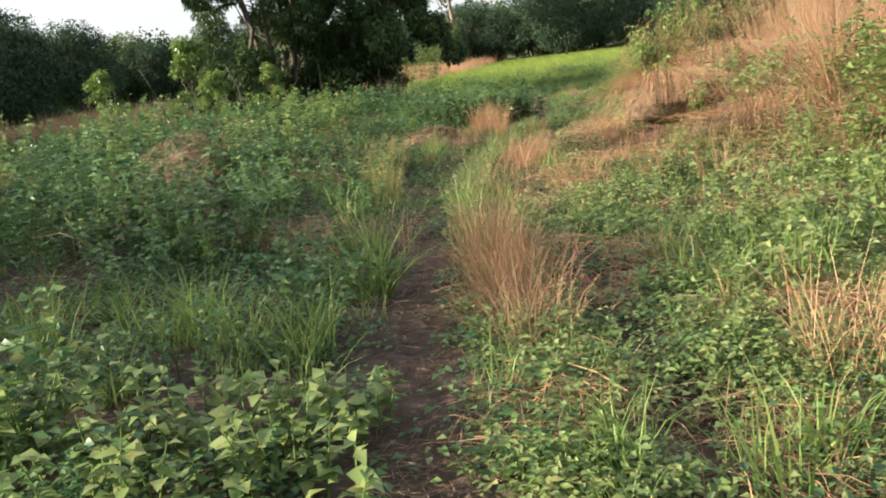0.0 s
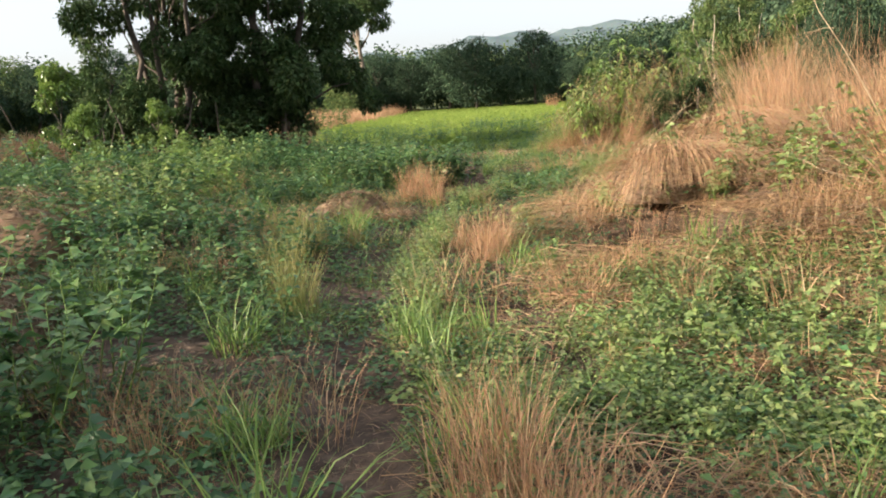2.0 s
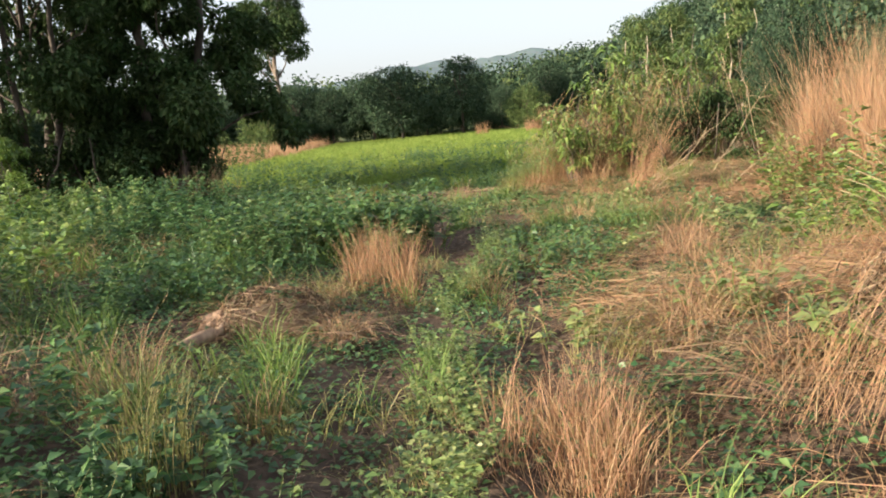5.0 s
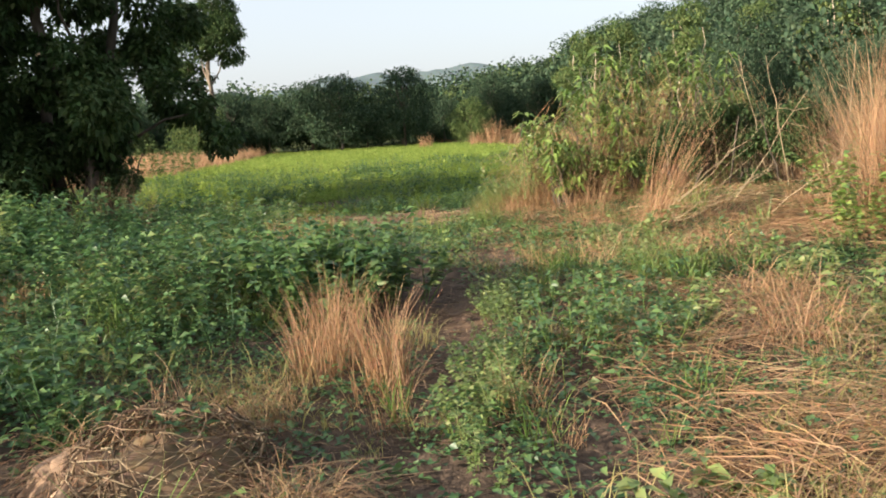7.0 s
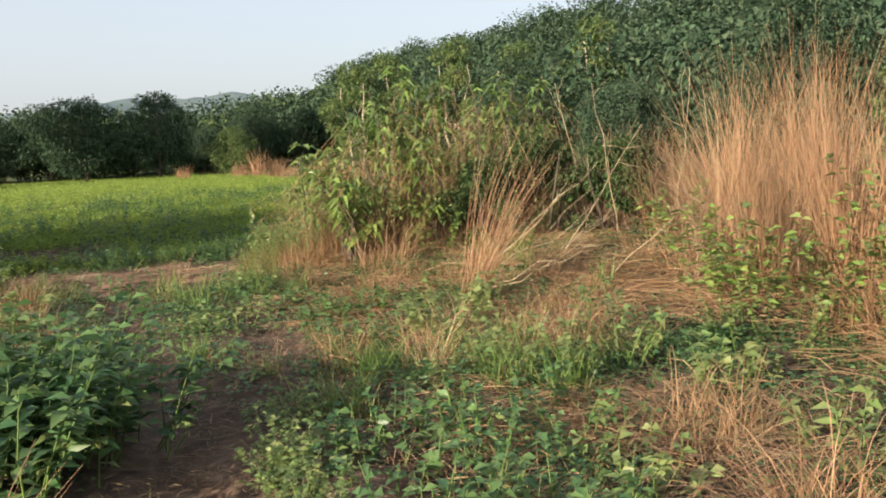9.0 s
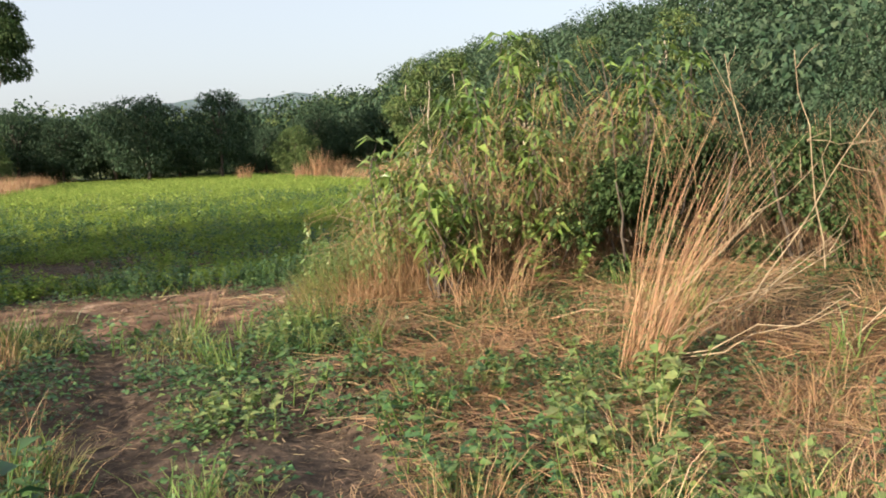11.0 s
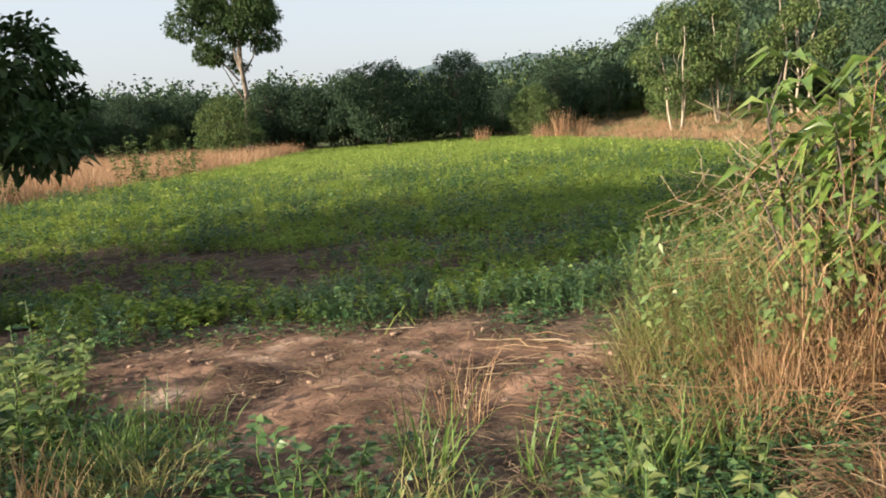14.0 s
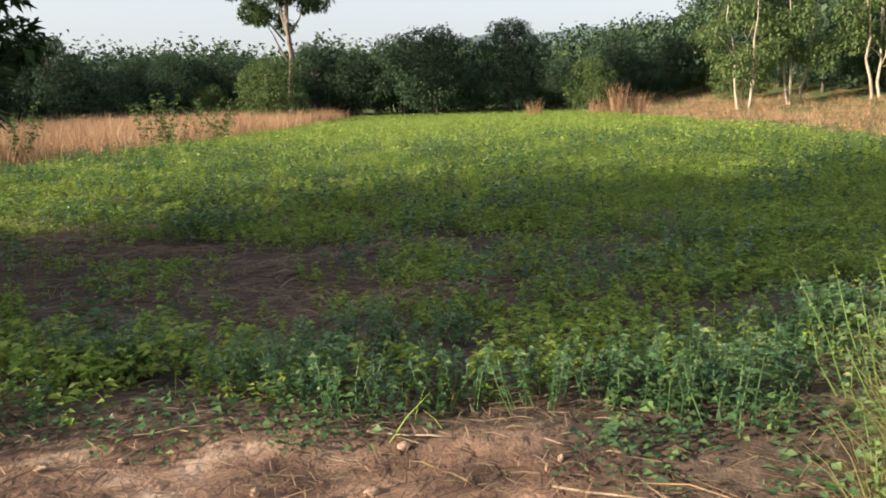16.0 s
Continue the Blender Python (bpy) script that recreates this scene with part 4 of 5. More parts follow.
for i, (tx, ty, ts) in enumerate([(0.15, 14.9, 0.75), (-0.15, 14.5, 0.6), (-3.6, 13.2, 0.9), (-2.9, 15.6, 0.8), (0.6, 13.9, 0.5)]):
    tussock(tx, ty, ts, 350 + i, "heap of dry stalks among green weeds")


def leafy(name, x, y, n, height, n_leaf, leaf, width, spread, material, label, seed, group):
    """A single weed: each stem a part with its leaves under it."""
    r = np.random.default_rng(seed)
    top = thing(name, x, y, label, "weed", group)
    for _ in range(n):
        a, d = r.uniform(0, 6.28), spread * math.sqrt(r.uniform())
        base = np.array([d * math.cos(a), d * math.sin(a), -0.02])
        hh = height * r.uniform(0.55, 1.1)
        tip = base + np.array([math.cos(a) * hh * r.uniform(0, 0.6), math.sin(a) * hh * r.uniform(0, 0.6), hh])
        mid = (base + tip) / 2 + r.normal(0, 0.04 * height, 3)
        stem = piece("stem", tube([base, mid, tip], [0.006, 0.004, 0.002], 4), M_GRASS, top)
        k = r.uniform(0.15, 1, n_leaf) ** 0.8
        p = np.where((k < 0.5)[:, None], base + (mid - base) * (k * 2)[:, None], mid + (tip - mid) * (k * 2 - 1)[:, None])
        az = r.uniform(0, 6.28, n_leaf)
        piece("foliage", leaves(p, np.stack([np.cos(az), np.sin(az), r.uniform(-0.1, 0.6, n_leaf)], 1), leaf, width, r), material, stem)
    return top


for i, (tx, ty, th) in enumerate([(-1.5, 3.1, 0.4), (-1.15, 2.9, 0.36), (-0.75, 3.05, 0.36), (-0.5, 3.25, 0.3), (-1.9, 3.3, 0.45), (-1.0, 3.3, 0.35), (-1.35, 2.6, 0.34), (-0.6, 2.7, 0.3)]):
    leafy("broad_leaved_weed", tx, ty, 13, th, 10, 0.085, 0.065, 0.24, M_LIME, "bright broad-leaved creeper at the track's edge", 400 + i, "broad-leaved weeds")
for i, (tx, ty, th) in enumerate([(-1.9, 6.9, 0.75), (-2.4, 7.3, 0.8), (-1.6, 7.5, 0.7), (-3.2, 7.7, 0.85), (-2.8, 8.8, 0.8), (-1.9, 9.0, 0.7), (-3.8, 10.5, 0.9), (-2.3, 11.8, 0.75), (-1.6, 12.4, 0.6)]):
    leafy("bushy_weed", tx, ty, 18, th, 20, 0.1, 0.062, 0.38, M_LEAF, "bushy dark green weed with broad leaves", 420 + i, "bushy weeds")
for i, (tx, ty, th) in enumerate([(1.15, 18.2, 0.72), (1.55, 17.9, 0.72), (1.9, 17.9, 0.6), (1.35, 17.4, 0.65), (0.8, 18.4, 0.7), (1.8, 18.6, 0.6)]):
    leafy("bushy_weed", tx, ty, 30, th * 1.1, 22, 0.13, 0.06, 0.45, M_LEAF, "low spreading shrub beside the bare track", 440 + i, "low shrubs by the track")
for i, (tx, ty, th) in enumerate([(2.6, 15.7, 0.3), (2.9, 16.1, 0.33), (3.2, 15.6, 0.32), (3.4, 16.4, 0.3), (2.5, 15.1, 0.28), (3.3, 17.2, 0.28), (3.7, 17.0, 0.28), (3.1, 16.8, 0.3), (4.2, 19.4, 0.3), (4.4, 20.2, 0.28)]):
    leafy("broad_leaved_weed", tx, ty, 14, th, 10, 0.085, 0.045, 0.3, M_LEAF, "leafy green weed patch on the strip between tracks", 450 + i, "weed patches on the strip")
for i, (tx, ty, th) in enumerate([(1.9, 4.6, 0.45), (2.3, 5.2, 0.5), (2.7, 5.9, 0.6), (3.1, 5.0, 0.8), (3.0, 6.8, 0.6), (2.2, 6.8, 0.4), (3.4, 6.0, 0.7), (2.5, 7.9, 0.45), (1.7, 7.4, 0.3), (3.2, 4.2, 0.8), (2.8, 3.9, 0.6), (3.6, 7.8, 0.7)]):
    leafy("bushy_weed", tx, ty, 14, th * 0.75, 16, 0.08, 0.045, 0.38, M_LIME, "sunlit yellow-green bushy weed on the bank", 470 + i, "sunlit bank weeds")
for i, (tx, ty, th) in enumerate([(2.0, 24.5, 0.5), (1.6, 24.0, 0.6), (1.3, 24.9, 0.6), (1.9, 25.6, 0.4), (2.0, 21.9, 0.4)]):
    leafy("bushy_weed", tx, ty, 12, th, 12, 0.12, 0.06, 0.22, M_LIME, "young green weed beside the bare clay", 490 + i, "weeds by the clay")
for i, (tx, ty, th) in enumerate([(-0.7, 54.7, 2.0), (-4.8, 50.0, 1.9), (-6.2, 51.0, 2.0), (0.6, 60.0, 1.8)]):
    leafy("roadside_weed", tx, ty, 14, th, 40, 0.22, 0.1, 0.6, M_WOOD_B, "tall green weed rising from the dry grass", 500 + i, "tall weeds in the dry grass")


def dead_branch(x, y, seed):
    """A fallen dry branch with bare crooked twigs."""
    r = np.random.default_rng(seed)
    top = thing("dead_branch", x, y, "bleached bare dead branch leaning out of the grass", "branch", "dead branches")
    for i in range(4):
        a = 2.5 + r.normal(0, 0.8)
        L = r.uniform(0.7, 1.3)
        e = np.array([math.cos(a) * L, math.sin(a) * L, 0.45 + r.uniform(0.2, 0.75)])
        b = piece("bough", limb((r.normal(0, 0.08), r.normal(0, 0.08), 0.0), e, 0.007, 0.0025, r, 0.12, 6, 5), M_TWIG, top)
        for _ in range(4):
            k = r.uniform(0.45, 1)
            s = e * k
            piece("twig", limb(s, s + r.normal(0, 0.16, 3) + np.array([-0.05, 0, 0.0]), 0.0032, 0.0014, r, 0.15, 4, 4), M_TWIG, b)
    return top


for i, (bx, by) in enumerate([(6.95, 25.2), (7.3, 25.0), (7.6, 25.5)]):
    dead_branch(bx, by, 520 + i)

# dry pinkish shrub under the broad tree, and rusty plumes by the wood
for i, (tx, ty, th, tn) in enumerate([(-0.9, 26.4, 1.3, 160), (-1.4, 26.0, 1.0, 120), (-0.4, 26.9, 0.9, 120)]):
    tuft(tx, ty, tn, th, 0.25, 0.008, 0.25, 0.3, M_DULL, "dried brown bush beside the broad tree", 540 + i, "dry grass", "dried bushes")
for i, (tx, ty, th) in enumerate([(27.0, 80.0, 2.6), (22.5, 86.0, 1.5), (28.6, 80.0, 1.8), (25.8, 81.0, 1.6)]):
    tuft(tx, ty, 120, th, 0.6, 0.03, 0.2, 0.2, M_RUST, "tall plume of rusty grass before the wood", 550 + i, "dry grass", "rusty plumes")


def stump(x, y):
    r = np.random.default_rng(9)
    v, t = tube([(0, 0, -0.1), (0.02, 0, 0.05), (0.04, 0.02, 0.15), (0.05, 0.03, 0.23)], [0.24, 0.19, 0.16, 0.13], 14)
    v[:, 2] *= 0.55
    v = v * (1 + 0.09 * np.sin(np.arctan2(v[:, 1], v[:, 0]) * 5))[:, None] + r.normal(0, 0.007, v.shape)
    ob = piece("tree_stump", (v, t), M_STUMP)
    ob.location = (x, y, float(ground_z(np.array([x]), np.array([y]))[0]))
    tagged(ob, "weathered old tree stump half buried in straw", "stump")


stump(-0.3, 14.5)


def plastic_scrap(x, y):
    u = np.linspace(-1, 1, 11)
    U, V = np.meshgrid(u, u)
    P = np.stack([U * 0.12, V * 0.08, 0.05 + 0.035 * np.sin(U * 4 + V) * np.cos(V * 3.2) + 0.02 * np.sin(U * 9) - 0.03 * (U ** 2 + V ** 2)], -1)
    i = np.arange(U.size).reshape(U.shape)
    q = np.stack([i[:-1, :-1], i[:-1, 1:], i[1:, 1:], i[1:, :-1]], -1).reshape(-1, 4)
    ob = piece("plastic_bag", (P.reshape(-1, 3), np.concatenate([q[:, [0, 1, 2]], q[:, [0, 2, 3]]])), M_PINK)
    mod = ob.modifiers.new("thickness", "SOLIDIFY")
    mod.thickness = 0.004
    ob.location = (x, y, float(ground_z(np.array([x]), np.array([y]))[0]))
    ob.scale = (0.75, 0.75, 0.75)
    tagged(ob, "crumpled faded pink plastic scrap among weeds", "litter")


plastic_scrap(0.86, 5.4)

# clods on the bare earth
T_CLOD = []
for k in range(5):
    cv, ct = tube([(0, 0, -0.03), (0, 0, 0.0), (0.005, 0, 0.022), (0, 0.004, 0.034)], [0.04, 0.055, 0.042, 0.016], 7)
    T_CLOD.append((cv + np.random.default_rng(k).normal(0, 0.007, cv.shape), ct))
x, y = spots(130, 1, 6.5, 23, 27.5, lambda x, y: clay_of(x, y) * 0.7)
stuff("clods", strew(T_CLOD, x, y, rng.uniform(0.15, 0.7, len(x)), rng.uniform(0.1, 0.5, len(x))), M_STONE, "small clay clods on the bare earth", "clods")

for i, (tx, ty, th, tn) in enumerate([(5.4, 24.2, 0.55, 150), (5.7, 24.7, 0.6, 150), (5.3, 23.3, 0.5, 120), (6.1, 25.1, 0.6, 150), (6.5, 25.5, 0.6, 150), (5.8, 23.8, 0.7, 150), (5.0, 23.6, 0.4, 90), (6.2, 24.2, 0.8, 150)]):
    tuft(tx, ty, tn * 3, th * 0.85, 0.36, 0.0036, 0.5, 0.7, (M_YELLOW, M_YELLOW, M_STRAW)[i % 3], "yellow-green grass spilling from the foot of the shrubs", 600 + i, group="grass at the shrubs' foot")

for i, (tx, ty, th) in enumerate([(3.2, 10.2, 0.45), (3.5, 10.9, 0.5), (2.9, 11.3, 0.4), (3.8, 9.6, 0.5), (4.1, 10.6, 0.5), (3.0, 12.6, 0.35), (2.0, 13.2, 0.25), (4.9, 15.4, 0.4), (5.4, 16.6, 0.4), (5.0, 19.2, 0.35), (5.6, 19.6, 0.4)]):
    leafy("bushy_weed", tx, ty, 14, th, 14, 0.1, 0.05, 0.35, M_LIME, "yellow-green weed growing over the straw mound", 620 + i, "weeds on the mound")


def sheaf(x, y, height, lean, towards, seed):
    """A sheaf of stalks all bent one way."""
    r = np.random.default_rng(seed)
    top = thing("grass_sheaf", x, y, "orange dry grass sheaf bent to one side", "dry grass", "bent grass sheaves")
    tagged(piece("foliage", blades(190, height, 0.16, 0.0038, lean, 0.12, 5, r, towards=towards), M_RUST, top), kind="stuff")
    for k in range(6):
        a = towards + r.normal(0, 0.5)
        e = (math.cos(a) * height * 0.75, math.sin(a) * height * 0.75, height * r.uniform(0.3, 0.75))
        piece("stalk", limb((0, 0, 0), e, 0.006, 0.002, r, 0.05, 6, 4), M_TWIG, top)
    return top


for i, (sx, sy, sh, sl, sa) in enumerate([(6.0, 20.1, 1.75, 0.38, -0.7), (7.9, 18.4, 1.9, 0.2, 0.4), (8.3, 17.7, 2.1, 0.15, 0.9), (4.7, 12.2, 1.3, 0.3, 2.6), (4.4, 9.0, 1.2, 0.35, 2.9)]):
    sheaf(sx, sy, sh, sl, sa, 640 + i)
# dry stems and dead vines hanging in the shrubs
for i, (sx, sy, sh) in enumerate([(6.5, 23.0, 1.9), (7.1, 22.9, 1.7), (7.8, 22.6, 1.8), (6.0, 23.4, 1.2), (8.5, 22.2, 2.0), (6.2, 22.2, 1.0)]):
    tuft(sx, sy, 150, sh, 0.38, 0.005, 0.32, 0.55, (M_DULL, M_STRAW)[i % 2], "brown dead vines and stems tangled in the shrubs", 660 + i, "dead stalks", "dead vines in the shrubs")

for i, (tx, ty, th, tn) in enumerate([(-0.6, 15.9, 0.5, 70), (-1.3, 16.6, 0.6, 80), (-0.2, 17.3, 0.55, 70), (-1.9, 17.8, 0.6, 80), (-0.9, 19.6, 0.6, 80), (0.3, 20.4, 0.5, 70), (-2.6, 15.0, 0.55, 70), (-1.1, 13.3, 0.5, 70), (-0.9, 8.3, 0.5, 70), (-0.7, 12.4, 0.55, 80), (1.0, 23.4, 0.5, 70), (0.8, 22.2, 0.5, 80)]):
    tuft(tx, ty, tn, th, 0.16, 0.009, 0.35, 0.5, M_GRASS, "sunlit grass tuft standing among the weeds", 700 + i, group="grass tufts in the weeds")
for i, (tx, ty, th) in enumerate([(4.6, 17.6, 0.4), (4.2, 16.6, 0.35), (5.0, 18.4, 0.35), (4.6, 19.0, 0.4), (5.3, 17.4, 0.4), (4.9, 20.6, 0.3), (3.9, 15.9, 0.3), (5.9, 17.9, 0.5), (6.4, 17.0, 0.5), (4.4, 21.4, 0.25), (3.7, 20.9, 0.25), (4.1, 22.4, 0.3), (4.7, 22.8, 0.3), (3.2, 23.4, 0.3)]):
    leafy("bushy_weed", tx, ty, 14, th, 13, 0.075, 0.045, 0.36, (M_LIME, M_LEAF)[i % 2], "low green weed patch beside the straw", 720 + i, "weed patches by the straw")

# mounds of brush on the shady side
for i, (tx, ty, th) in enumerate([(-2.6, 13.6, 1.0), (-3.7, 15.0, 1.15), (-2.3, 16.6, 0.9), (-4.8, 13.0, 1.2), (-5.6, 16.2, 1.3), (-3.3, 18.6, 1.1), (-6.6, 12.4, 1.3), (-4.4, 10.4, 1.0), (-5.4, 9.0, 1.1), (-2.0, 20.6, 0.9), (-1.6, 22.6, 0.9), (-3.0, 22.2, 1.1), (-6.8, 19.0, 1.3)]):
    leafy("bushy_weed", tx, ty, 26, th, 26, 0.11, 0.062, 0.5, (M_LIME, M_LEAF, M_SHRUB)[i % 3], "chest-high mound of brush with sunlit leaves", 760 + i, "brush mounds")
for i, (tx, ty, ts) in enumerate([(-3.2, 12.4, 1.3), (-4.3, 14.6, 1.4), (-2.5, 15.2, 1.1), (-3.9, 17.2, 1.2), (-5.6, 11.2, 1.3), (-2.0, 18.2, 1.0), (-3.3, 9.6, 1.1), (-1.3, 10.9, 0.7)]):
    tussock(tx, ty, ts, 790 + i, "brown mound of dead stalks in the weeds")


def leaning_stalk(x, y, dx, dy, height, seed):
    """A bleached dead stem leaning over the grass, with a few bare twigs."""
    r = np.random.default_rng(seed)
    top = thing("leaning_branch", x, y, "bleached dead stem leaning over the dry grass", "branch", "leaning dead stems")
    st = piece("stem", limb((0, 0, -0.05), (dx, dy, height), 0.008, 0.003, r, 0.02, 7, 6), M_TWIG, top)
    for _ in range(3):
        k = r.uniform(0.5, 0.95)
        s = np.array([dx, dy, height]) * k
        piece("twig", limb(s, s + r.normal(0, 0.2, 3) + np.array([0, 0, 0.15]), 0.004, 0.0015, r, 0.1, 4, 4), M_TWIG, st)
    return top


for i, (sx, sy, dx, dy, sh) in enumerate([(4.7, 9.2, -1.0, 0.3, 1.9), (5.4, 9.0, 0.5, -0.3, 1.6), (7.6, 20.6, 0.9, -0.5, 1.5), (7.2, 19.6, 1.0, -0.7, 1.0), (9.0, 21.5, -0.4, 0.2, 2.0)]):
    leaning_stalk(sx, sy, dx, dy, sh, 820 + i)
for i, (tx, ty, th) in enumerate([(14.8, 44.0, 1.0), (11.0, 52.0, 0.7), (5.0, 40.0, 0.45), (3.0, 38.0, 0.5), (8.0, 47.0, 0.5)]):
    leafy("field_weed", tx, ty, 8, th, 16, 0.12, 0.05, 0.22, M_LEAF, "darker weed standing above the field sward", 840 + i, "weeds in the field")
# fallen canes on the bare clay
for i, (sx, sy, sl, sa) in enumerate([(4.9, 25.4, 0.6, -0.6), (4.6, 24.9, 0.5, -0.3), (4.2, 26.2, 0.4, -0.5), (5.2, 25.0, 0.7, -0.8), (2.8, 23.9, 0.9, 0.5), (2.3, 25.4, 0.5, 0.2), (3.2, 26.5, 0.4, 0.1)]):
    r = np.random.default_rng(860 + i)
    cane = piece("dry_cane", limb((-math.cos(sa) * sl / 2, -math.sin(sa) * sl / 2, 0.012), (math.cos(sa) * sl / 2, math.sin(sa) * sl / 2, 0.02), 0.0055, 0.0035, r, 0.03, 5, 6), M_TWIG)
    cane.location = (sx, sy, float(ground_z(np.array([sx]), np.array([sy]))[0]))
    tagged(cane, "short dry cane lying on bare clay", "cane", "fallen canes")


# ---- straw combed flat, brush heaps and tangles ----
def combed(x, y, heading, length, lift, width, r, seg=4):
    """Long stalks lying over the ground along a heading, following its rise and fall."""
    n = len(x)
    L = length * r.uniform(0.5, 1.2, n)
    h = heading + r.normal(0, 0.28, n)
    turn = r.normal(0, 0.22, n)
    up = lift * r.uniform(0.05, 1, n) ** 1.5
    vs = []
    px, py = x.copy(), y.copy()
    for k in range(seg + 1):
        f = k / seg
        z = ground_z(px, py) + 0.012 + up * math.sin(math.pi * min(1.0, 0.12 + f * 0.85))
        w = width * (1 - 0.75 * f) * 0.5 * np.ones(n)
        sx, sy = -np.sin(h) * w, np.cos(h) * w
        vs += [np.stack([px - sx, py - sy, z - w * 0.5], 1), np.stack([px + sx, py + sy, z + w * 0.5], 1)]
        px, py = px + np.cos(h) * L / seg, py + np.sin(h) * L / seg
        h = h + turn
    v = np.stack(vs, 1)
    m = 2 * (seg + 1)
    t = np.array([q for k in range(seg) for q in ([2 * k, 2 * k + 1, 2 * k + 3], [2 * k, 2 * k + 3, 2 * k + 2])])
    return v.reshape(-1, 3), (t[None] + (np.arange(n) * m)[:, None, None]).reshape(-1, 3)


r_c = np.random.default_rng(900)


# the slumped mound: stalks combed down from its crest, round a dark hollow
x, y = spots(8500, 1.7, 5.6, 7.8, 13.2, lambda x, y: step(1.25, 0.7, ((x - 3.5) / 1.9) ** 2 + ((y - 10.5) / 2.4) ** 2 + 0.3 * wave(x, y, 1.9, 0.3)) * nest(x, y) * step(-0.75, 0.1, wave(x, y, 2.3, 1.2)), r_c)
down = np.arctan2(y - 10.9, x - 4.1)
down = np.where((x > 2.7) & (np.abs(y - 10.2) < 0.7), down + np.sign(y - 10.2) * 0.9, down)   # parted round the hollow
clear = nest(x + 0.3 * np.cos(down), y + 0.3 * np.sin(down)) * nest(x + 0.55 * np.cos(down), y + 0.55 * np.sin(down)) > 0.5
x, y, down = x[clear], y[clear], down[clear]
half = len(x) // 2
for sl, mt, nm, lb in ((slice(0, half), M_RUST, "mound_thatch", "rusty straw slumped down the mound"), (slice(half, None), M_STRAW, "mound_straw", "paler straw lying over the mound")):
    stuff(nm, combed(x[sl], y[sl], down[sl], 0.55, 0.16, 0.0036, r_c), mt, lb + " round a dark hollow", "straw")
# stalks arching over the hollow
a = r_c.uniform(-0.6, 1.9, 170)
stuff("hollow_thatch", combed(2.78 + 0.5 * np.cos(a), 10.2 + 0.5 * np.sin(a), a + np.pi + r_c.normal(0, 0.6, 170), 0.34, 0.26, 0.0036, r_c), M_RUST, "rusty straw arching over a dark hollow", "straw")
a = r_c.uniform(0, 6.28, 260)
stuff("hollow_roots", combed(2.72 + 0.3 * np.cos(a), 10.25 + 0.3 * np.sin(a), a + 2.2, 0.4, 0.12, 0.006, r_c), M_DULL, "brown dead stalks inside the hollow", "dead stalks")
# straw trodden flat beside the track
x, y = spots(9000, 1.8, 7.5, 11.5, 24.5, lambda x, y: straw_zone(x, y) * step(-0.35, 0.35, wave(x, y, 1.3, 0.4)) * step(0.85, 1.2, x - path_x(y)), r_c)
stuff("trodden_straw", combed(x, y, 2.9 + 0.5 * wave(x, y, 0.8, 2.0), 0.42, 0.05, 0.0032, r_c), M_RUST, "rusty straw trodden flat beside the track", "straw")


def brush_heap(x, y, wide, tall, seed, label):
    """A dome of dead vines: a crumbly core wrapped in many bent strands."""
    r = np.random.default_rng(seed)
    top = thing("brush_heap", x, y, label, "brush heap", "brush heaps")
    th, ph = np.meshgrid(np.linspace(0, 2 * np.pi, 25)[:-1], np.linspace(0, 1.5, 9))
    k = 0.86 + 0.1 * np.sin(3 * th + seed) * np.cos(4 * ph) + r.normal(0, 0.03, th.shape)
    P = np.stack([wide * k * np.cos(th) * np.cos(ph), wide * 0.85 * k * np.sin(th) * np.cos(ph), tall * 0.86 * k * np.sin(ph) - 0.03], -1)
    i = np.arange(th.size).reshape(th.shape)
    j = np.roll(i, -1, axis=1)
    q = np.stack([i[:-1], j[:-1], j[1:], i[1:]], -1).reshape(-1, 4)
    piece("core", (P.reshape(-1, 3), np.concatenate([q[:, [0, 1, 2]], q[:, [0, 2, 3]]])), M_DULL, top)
    strands = []
    for _ in range(330):
        a, e = r.uniform(0, 6.28), math.asin(r.uniform(0.0, 1)) * 0.95
        da, de, pts = r.normal(0, 0.28), r.normal(-0.05, 0.16), []
        for n in range(5):
            f = r.uniform(0.95, 1.12)
            pts.append((wide * f * math.cos(a) * math.cos(e), wide * 0.85 * f * math.sin(a) * math.cos(e), max(0.004, tall * f * math.sin(e))))
            a, e = a + da, min(1.5, max(0.0, e + de))
        strands.append(tube(pts, np.linspace(0.0042, 0.0018, 5), 3))
    tagged(piece("vines", join(strands[:285]), M_DULL, top), kind="stuff")
    tagged(piece("bleached_vines", join(strands[285:]), M_TWIG, top, "pale bleached vines"), kind="stuff")
    return top


brush_heap(0.1, 14.45, 0.45, 0.34, 910, "heap of dead grey-brown vines beside the track")
brush_heap(-3.4, 12.0, 0.8, 0.7, 911, "brown heap of dead vines among green weeds")
brush_heap(-3.9, 17.0, 0.9, 0.7, 912, "brown heap of dead vines among green weeds")
brush_heap(-2.7, 8.6, 0.6, 0.45, 913, "brown heap of dead vines among green weeds")


def log(x, y, length, turn, thick, seed):
    r = np.random.default_rng(seed)
    ob = piece("fallen_log", limb((-length / 2, 0, thick * 0.6), (length / 2, 0, thick * 1.6), thick, thick * 0.7, r, 0.05, 7, 9), M_STUMP)
    ob.location = (x, y, float(ground_z(np.array([x]), np.array([y]))[0]))
    ob.rotation_euler = (0, 0, turn)
    tagged(ob, "short grey weathered log lying in weeds", "log", "fallen logs")


log(0.62, 13.75, 0.5, 1.15, 0.03, 920)
log(-0.42, 14.1, 0.5, 0.9, 0.06, 921)


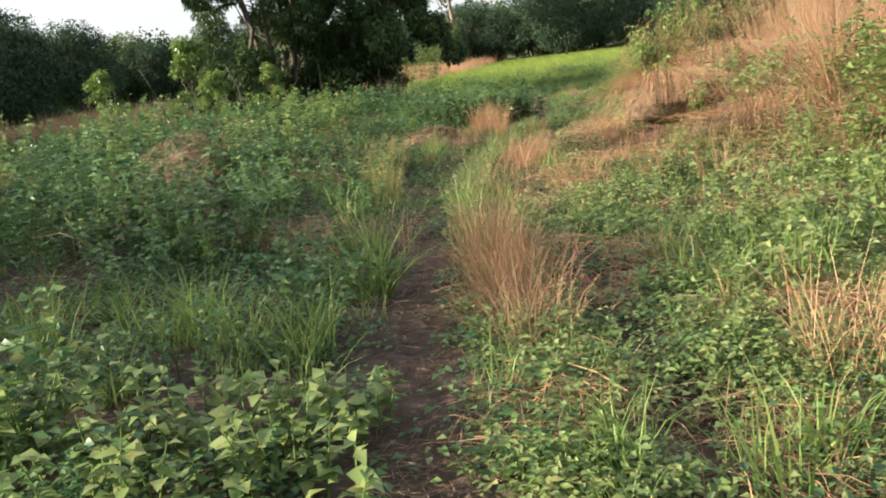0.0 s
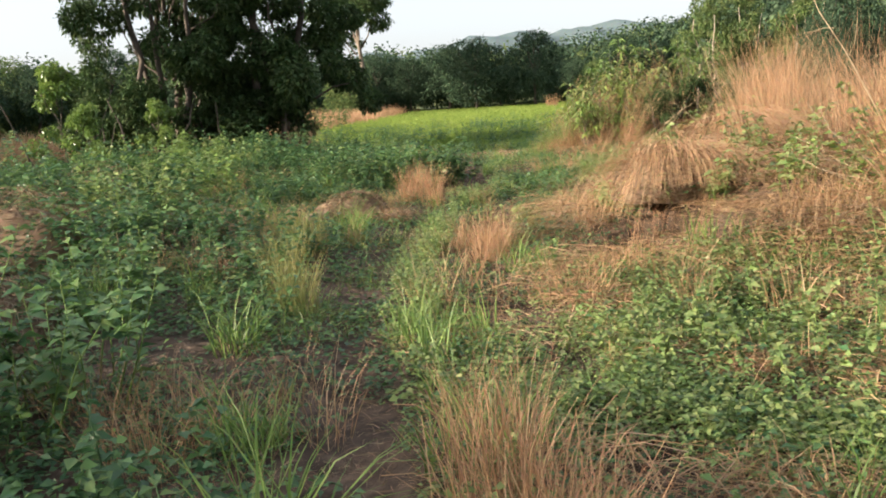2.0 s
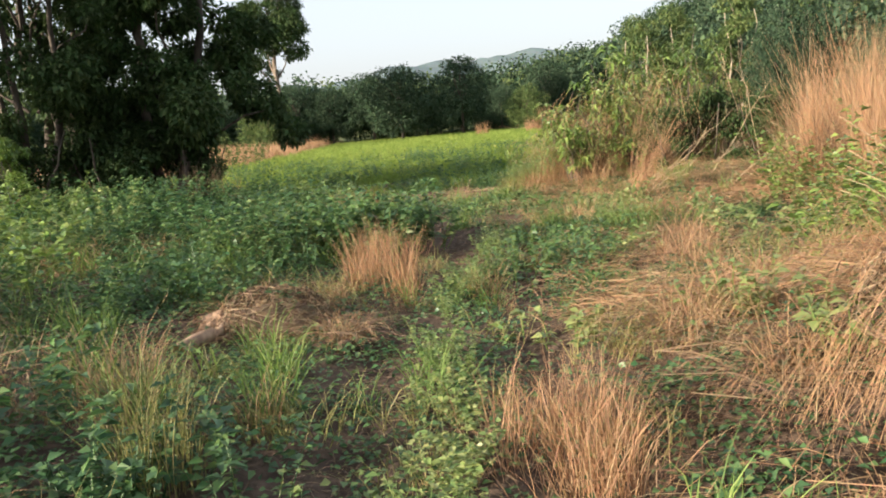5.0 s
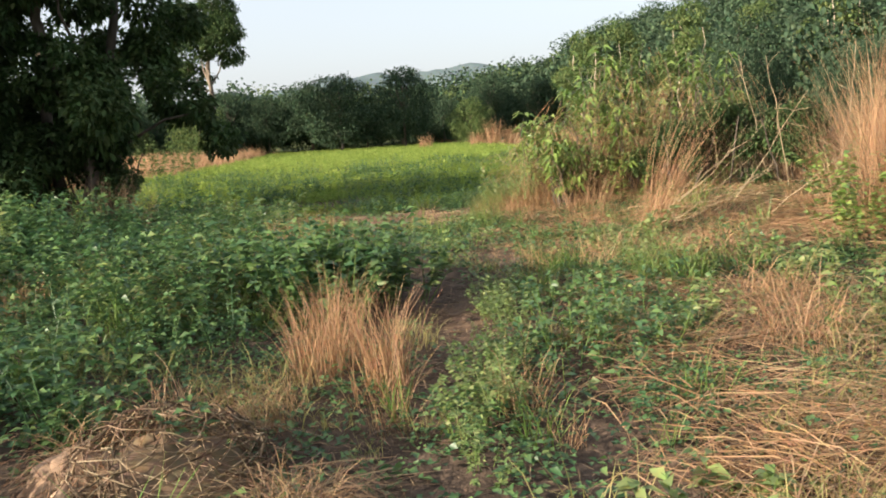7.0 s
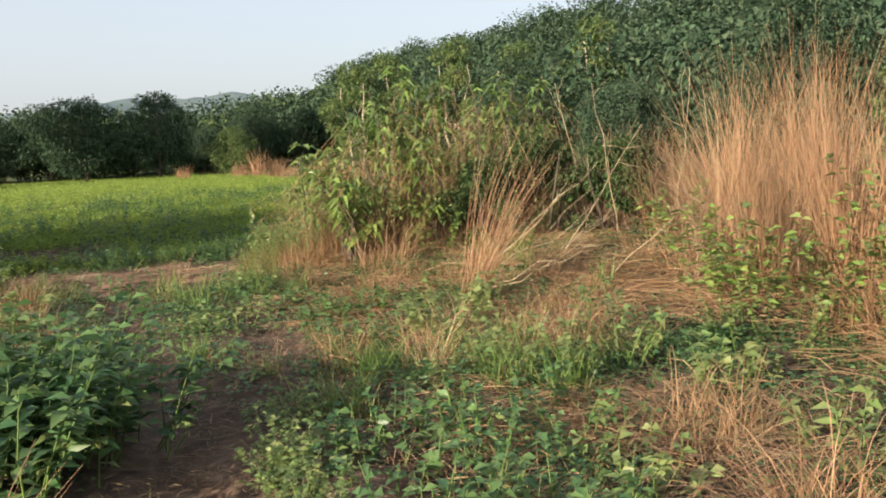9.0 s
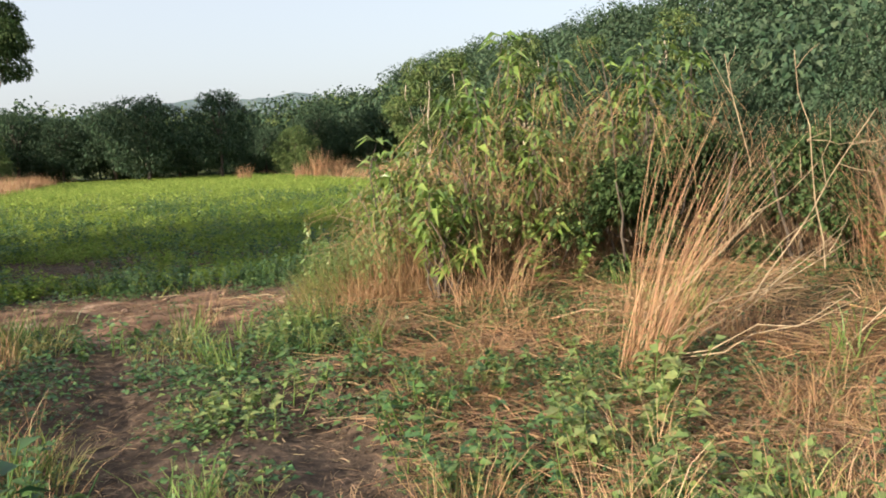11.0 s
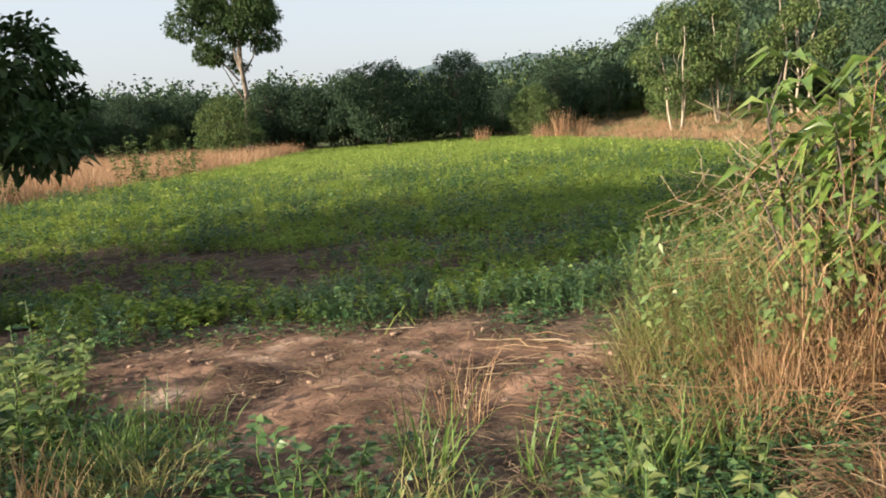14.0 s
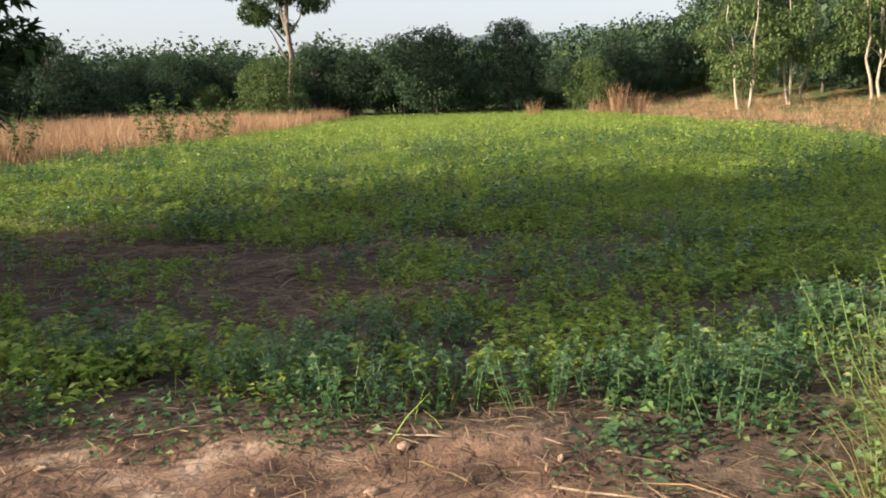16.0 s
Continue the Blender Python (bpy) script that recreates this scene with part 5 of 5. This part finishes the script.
def vine_curtain(x, y, height, seed):
    """Dead and living creepers hanging from a shrub's crown to the ground."""
    r = np.random.default_rng(seed)
    top = thing("hanging_vine", x, y, "dry creeper with yellow-green leaves hanging over the shrub", "vine", "hanging vines")
    dead, lv, dr = [], [], []
    for _ in range(60):
        a, d = r.uniform(0, 6.28), 0.55 * math.sqrt(r.uniform())
        h = height * r.uniform(0.45, 1.0)
        p0 = np.array([d * math.cos(a), d * math.sin(a), h])
        p1 = p0 + np.array([r.normal(0, 0.12) + 0.2 * math.cos(a), r.normal(0, 0.12) + 0.2 * math.sin(a), -h * r.uniform(0.3, 0.8)])
        m = (p0 + p1) / 2 + np.array([0.16 * math.cos(a), 0.16 * math.sin(a), 0.08])
        dead.append(tube([p0, m, p1], [0.002, 0.0022, 0.0014], 3))
        k = r.uniform(0, 1, 9)[:, None]
        lv.append(m + (p1 - m) * k)
        dr.append(np.stack([r.normal(math.cos(a), 0.6, 9), r.normal(math.sin(a), 0.6, 9), r.uniform(-0.6, 0.2, 9)], 1))
    tagged(piece("dead_tangle", join(dead), M_STRAW, top, "straw-coloured dead stems"), kind="stuff")
    lv, dr = np.concatenate(lv), np.concatenate(dr)
    keep = r.uniform(0, 1, len(lv)) < 0.75
    tagged(piece("foliage", leaves(lv[keep], dr[keep], 0.062, 0.036, r), M_LIME, top), kind="stuff")
    return top


for i, (vx, vy, vh) in enumerate([(6.2, 23.5, 1.3), (6.5, 22.9, 1.8), (7.0, 22.6, 2.0), (7.6, 23.1, 2.3), (8.1, 22.3, 1.9), (5.9, 23.9, 1.0), (8.8, 22.6, 1.9)]):
    vine_curtain(vx, vy, vh, 940 + i)

# arching bare canes before the dark gap in the shrubs
for i, (sx, sy, dx, dy, sh) in enumerate([(6.4, 20.8, 1.1, -0.5, 1.0), (6.6, 20.5, 1.2, -0.7, 0.75), (6.8, 21.0, 1.0, -0.9, 1.2), (7.0, 20.4, 0.8, -0.3, 0.6), (8.6, 20.6, -0.3, 0.1, 1.9), (8.9, 20.0, 0.2, -0.1, 2.0), (9.3, 19.6, -0.1, 0.2, 1.8)]):
    leaning_stalk(sx, sy, dx, dy, sh, 960 + i)
# yellow-green scramble at the foot of the shrubs, by the bare clay
for i, (tx, ty, th) in enumerate([(5.6, 24.6, 0.45), (6.0, 25.0, 0.55), (6.3, 25.6, 0.5), (5.8, 24.0, 0.6), (6.7, 25.9, 0.55), (6.6, 25.0, 0.7)]):
    leafy("bushy_weed", tx, ty, 22, th, 24, 0.045, 0.024, 0.38, M_LIME, "yellow-green scrambling weed at the shrubs' foot", 980 + i, "weeds at the shrubs' foot")


def straw_mane(x, y, seed):
    """Long stalks thrown over a heap's crest, parted in front so that a dark hollow stays under them."""
    r = np.random.default_rng(seed)
    top = thing("straw_mane", x, y, "mane of rusty straw slumped over a dark hollow", "straw heap")
    for name, count, mat in (("thatch", 420, M_RUST), ("pale_thatch", 200, M_STRAW)):
        u = r.uniform(-1, 1, count)                     # along the crest
        a = -1.75 + 1.25 * u + r.normal(0, 0.16, count)
        L = (0.45 + 0.5 * np.abs(u) + 0.1 * r.normal(0, 1, count)).clip(0.25, 1.1)
        px, py = 0.5 * u + 0.1 * r.normal(0, 1, count), -0.05 - 0.16 * np.abs(u) + r.normal(0, 0.09, count)
        h = 0.52 - 0.16 * u ** 2 + r.normal(0, 0.05, count)
        vs = []
        for k in range(7):
            f = k / 6
            reach, fall = L * f, h + 0.06 * math.sin(math.pi * f) - (h + 0.02) * f ** 2.2 * np.where(np.abs(u) > 0.42, 1.0, 0.55)
            gx, gy = px + reach * np.cos(a), py + reach * np.sin(a)
            w = 0.0019 * (1 - 0.6 * f)
            vs += [np.stack([gx + np.sin(a) * w, gy - np.cos(a) * w, np.maximum(fall, 0.01)], 1), np.stack([gx - np.sin(a) * w, gy + np.cos(a) * w, np.maximum(fall, 0.01) + w], 1)]
        v = np.stack(vs, 1)
        t = np.array([q for k in range(6) for q in ([2 * k, 2 * k + 1, 2 * k + 3], [2 * k, 2 * k + 3, 2 * k + 2])])
        tagged(piece(name, (v.reshape(-1, 3), (t[None] + (np.arange(count) * 14)[:, None, None]).reshape(-1, 3)), mat, top), kind="stuff")
    return top


brush_heap(3.1, 10.75, 0.55, 0.5, 990, "hump of matted brown stalks under rusty straw")
straw_mane(3.05, 10.6, 991)
brush_heap(4.1, 11.6, 0.6, 0.55, 992, "hump of matted brown stalks under rusty straw")
straw_mane(4.05, 11.4, 993)
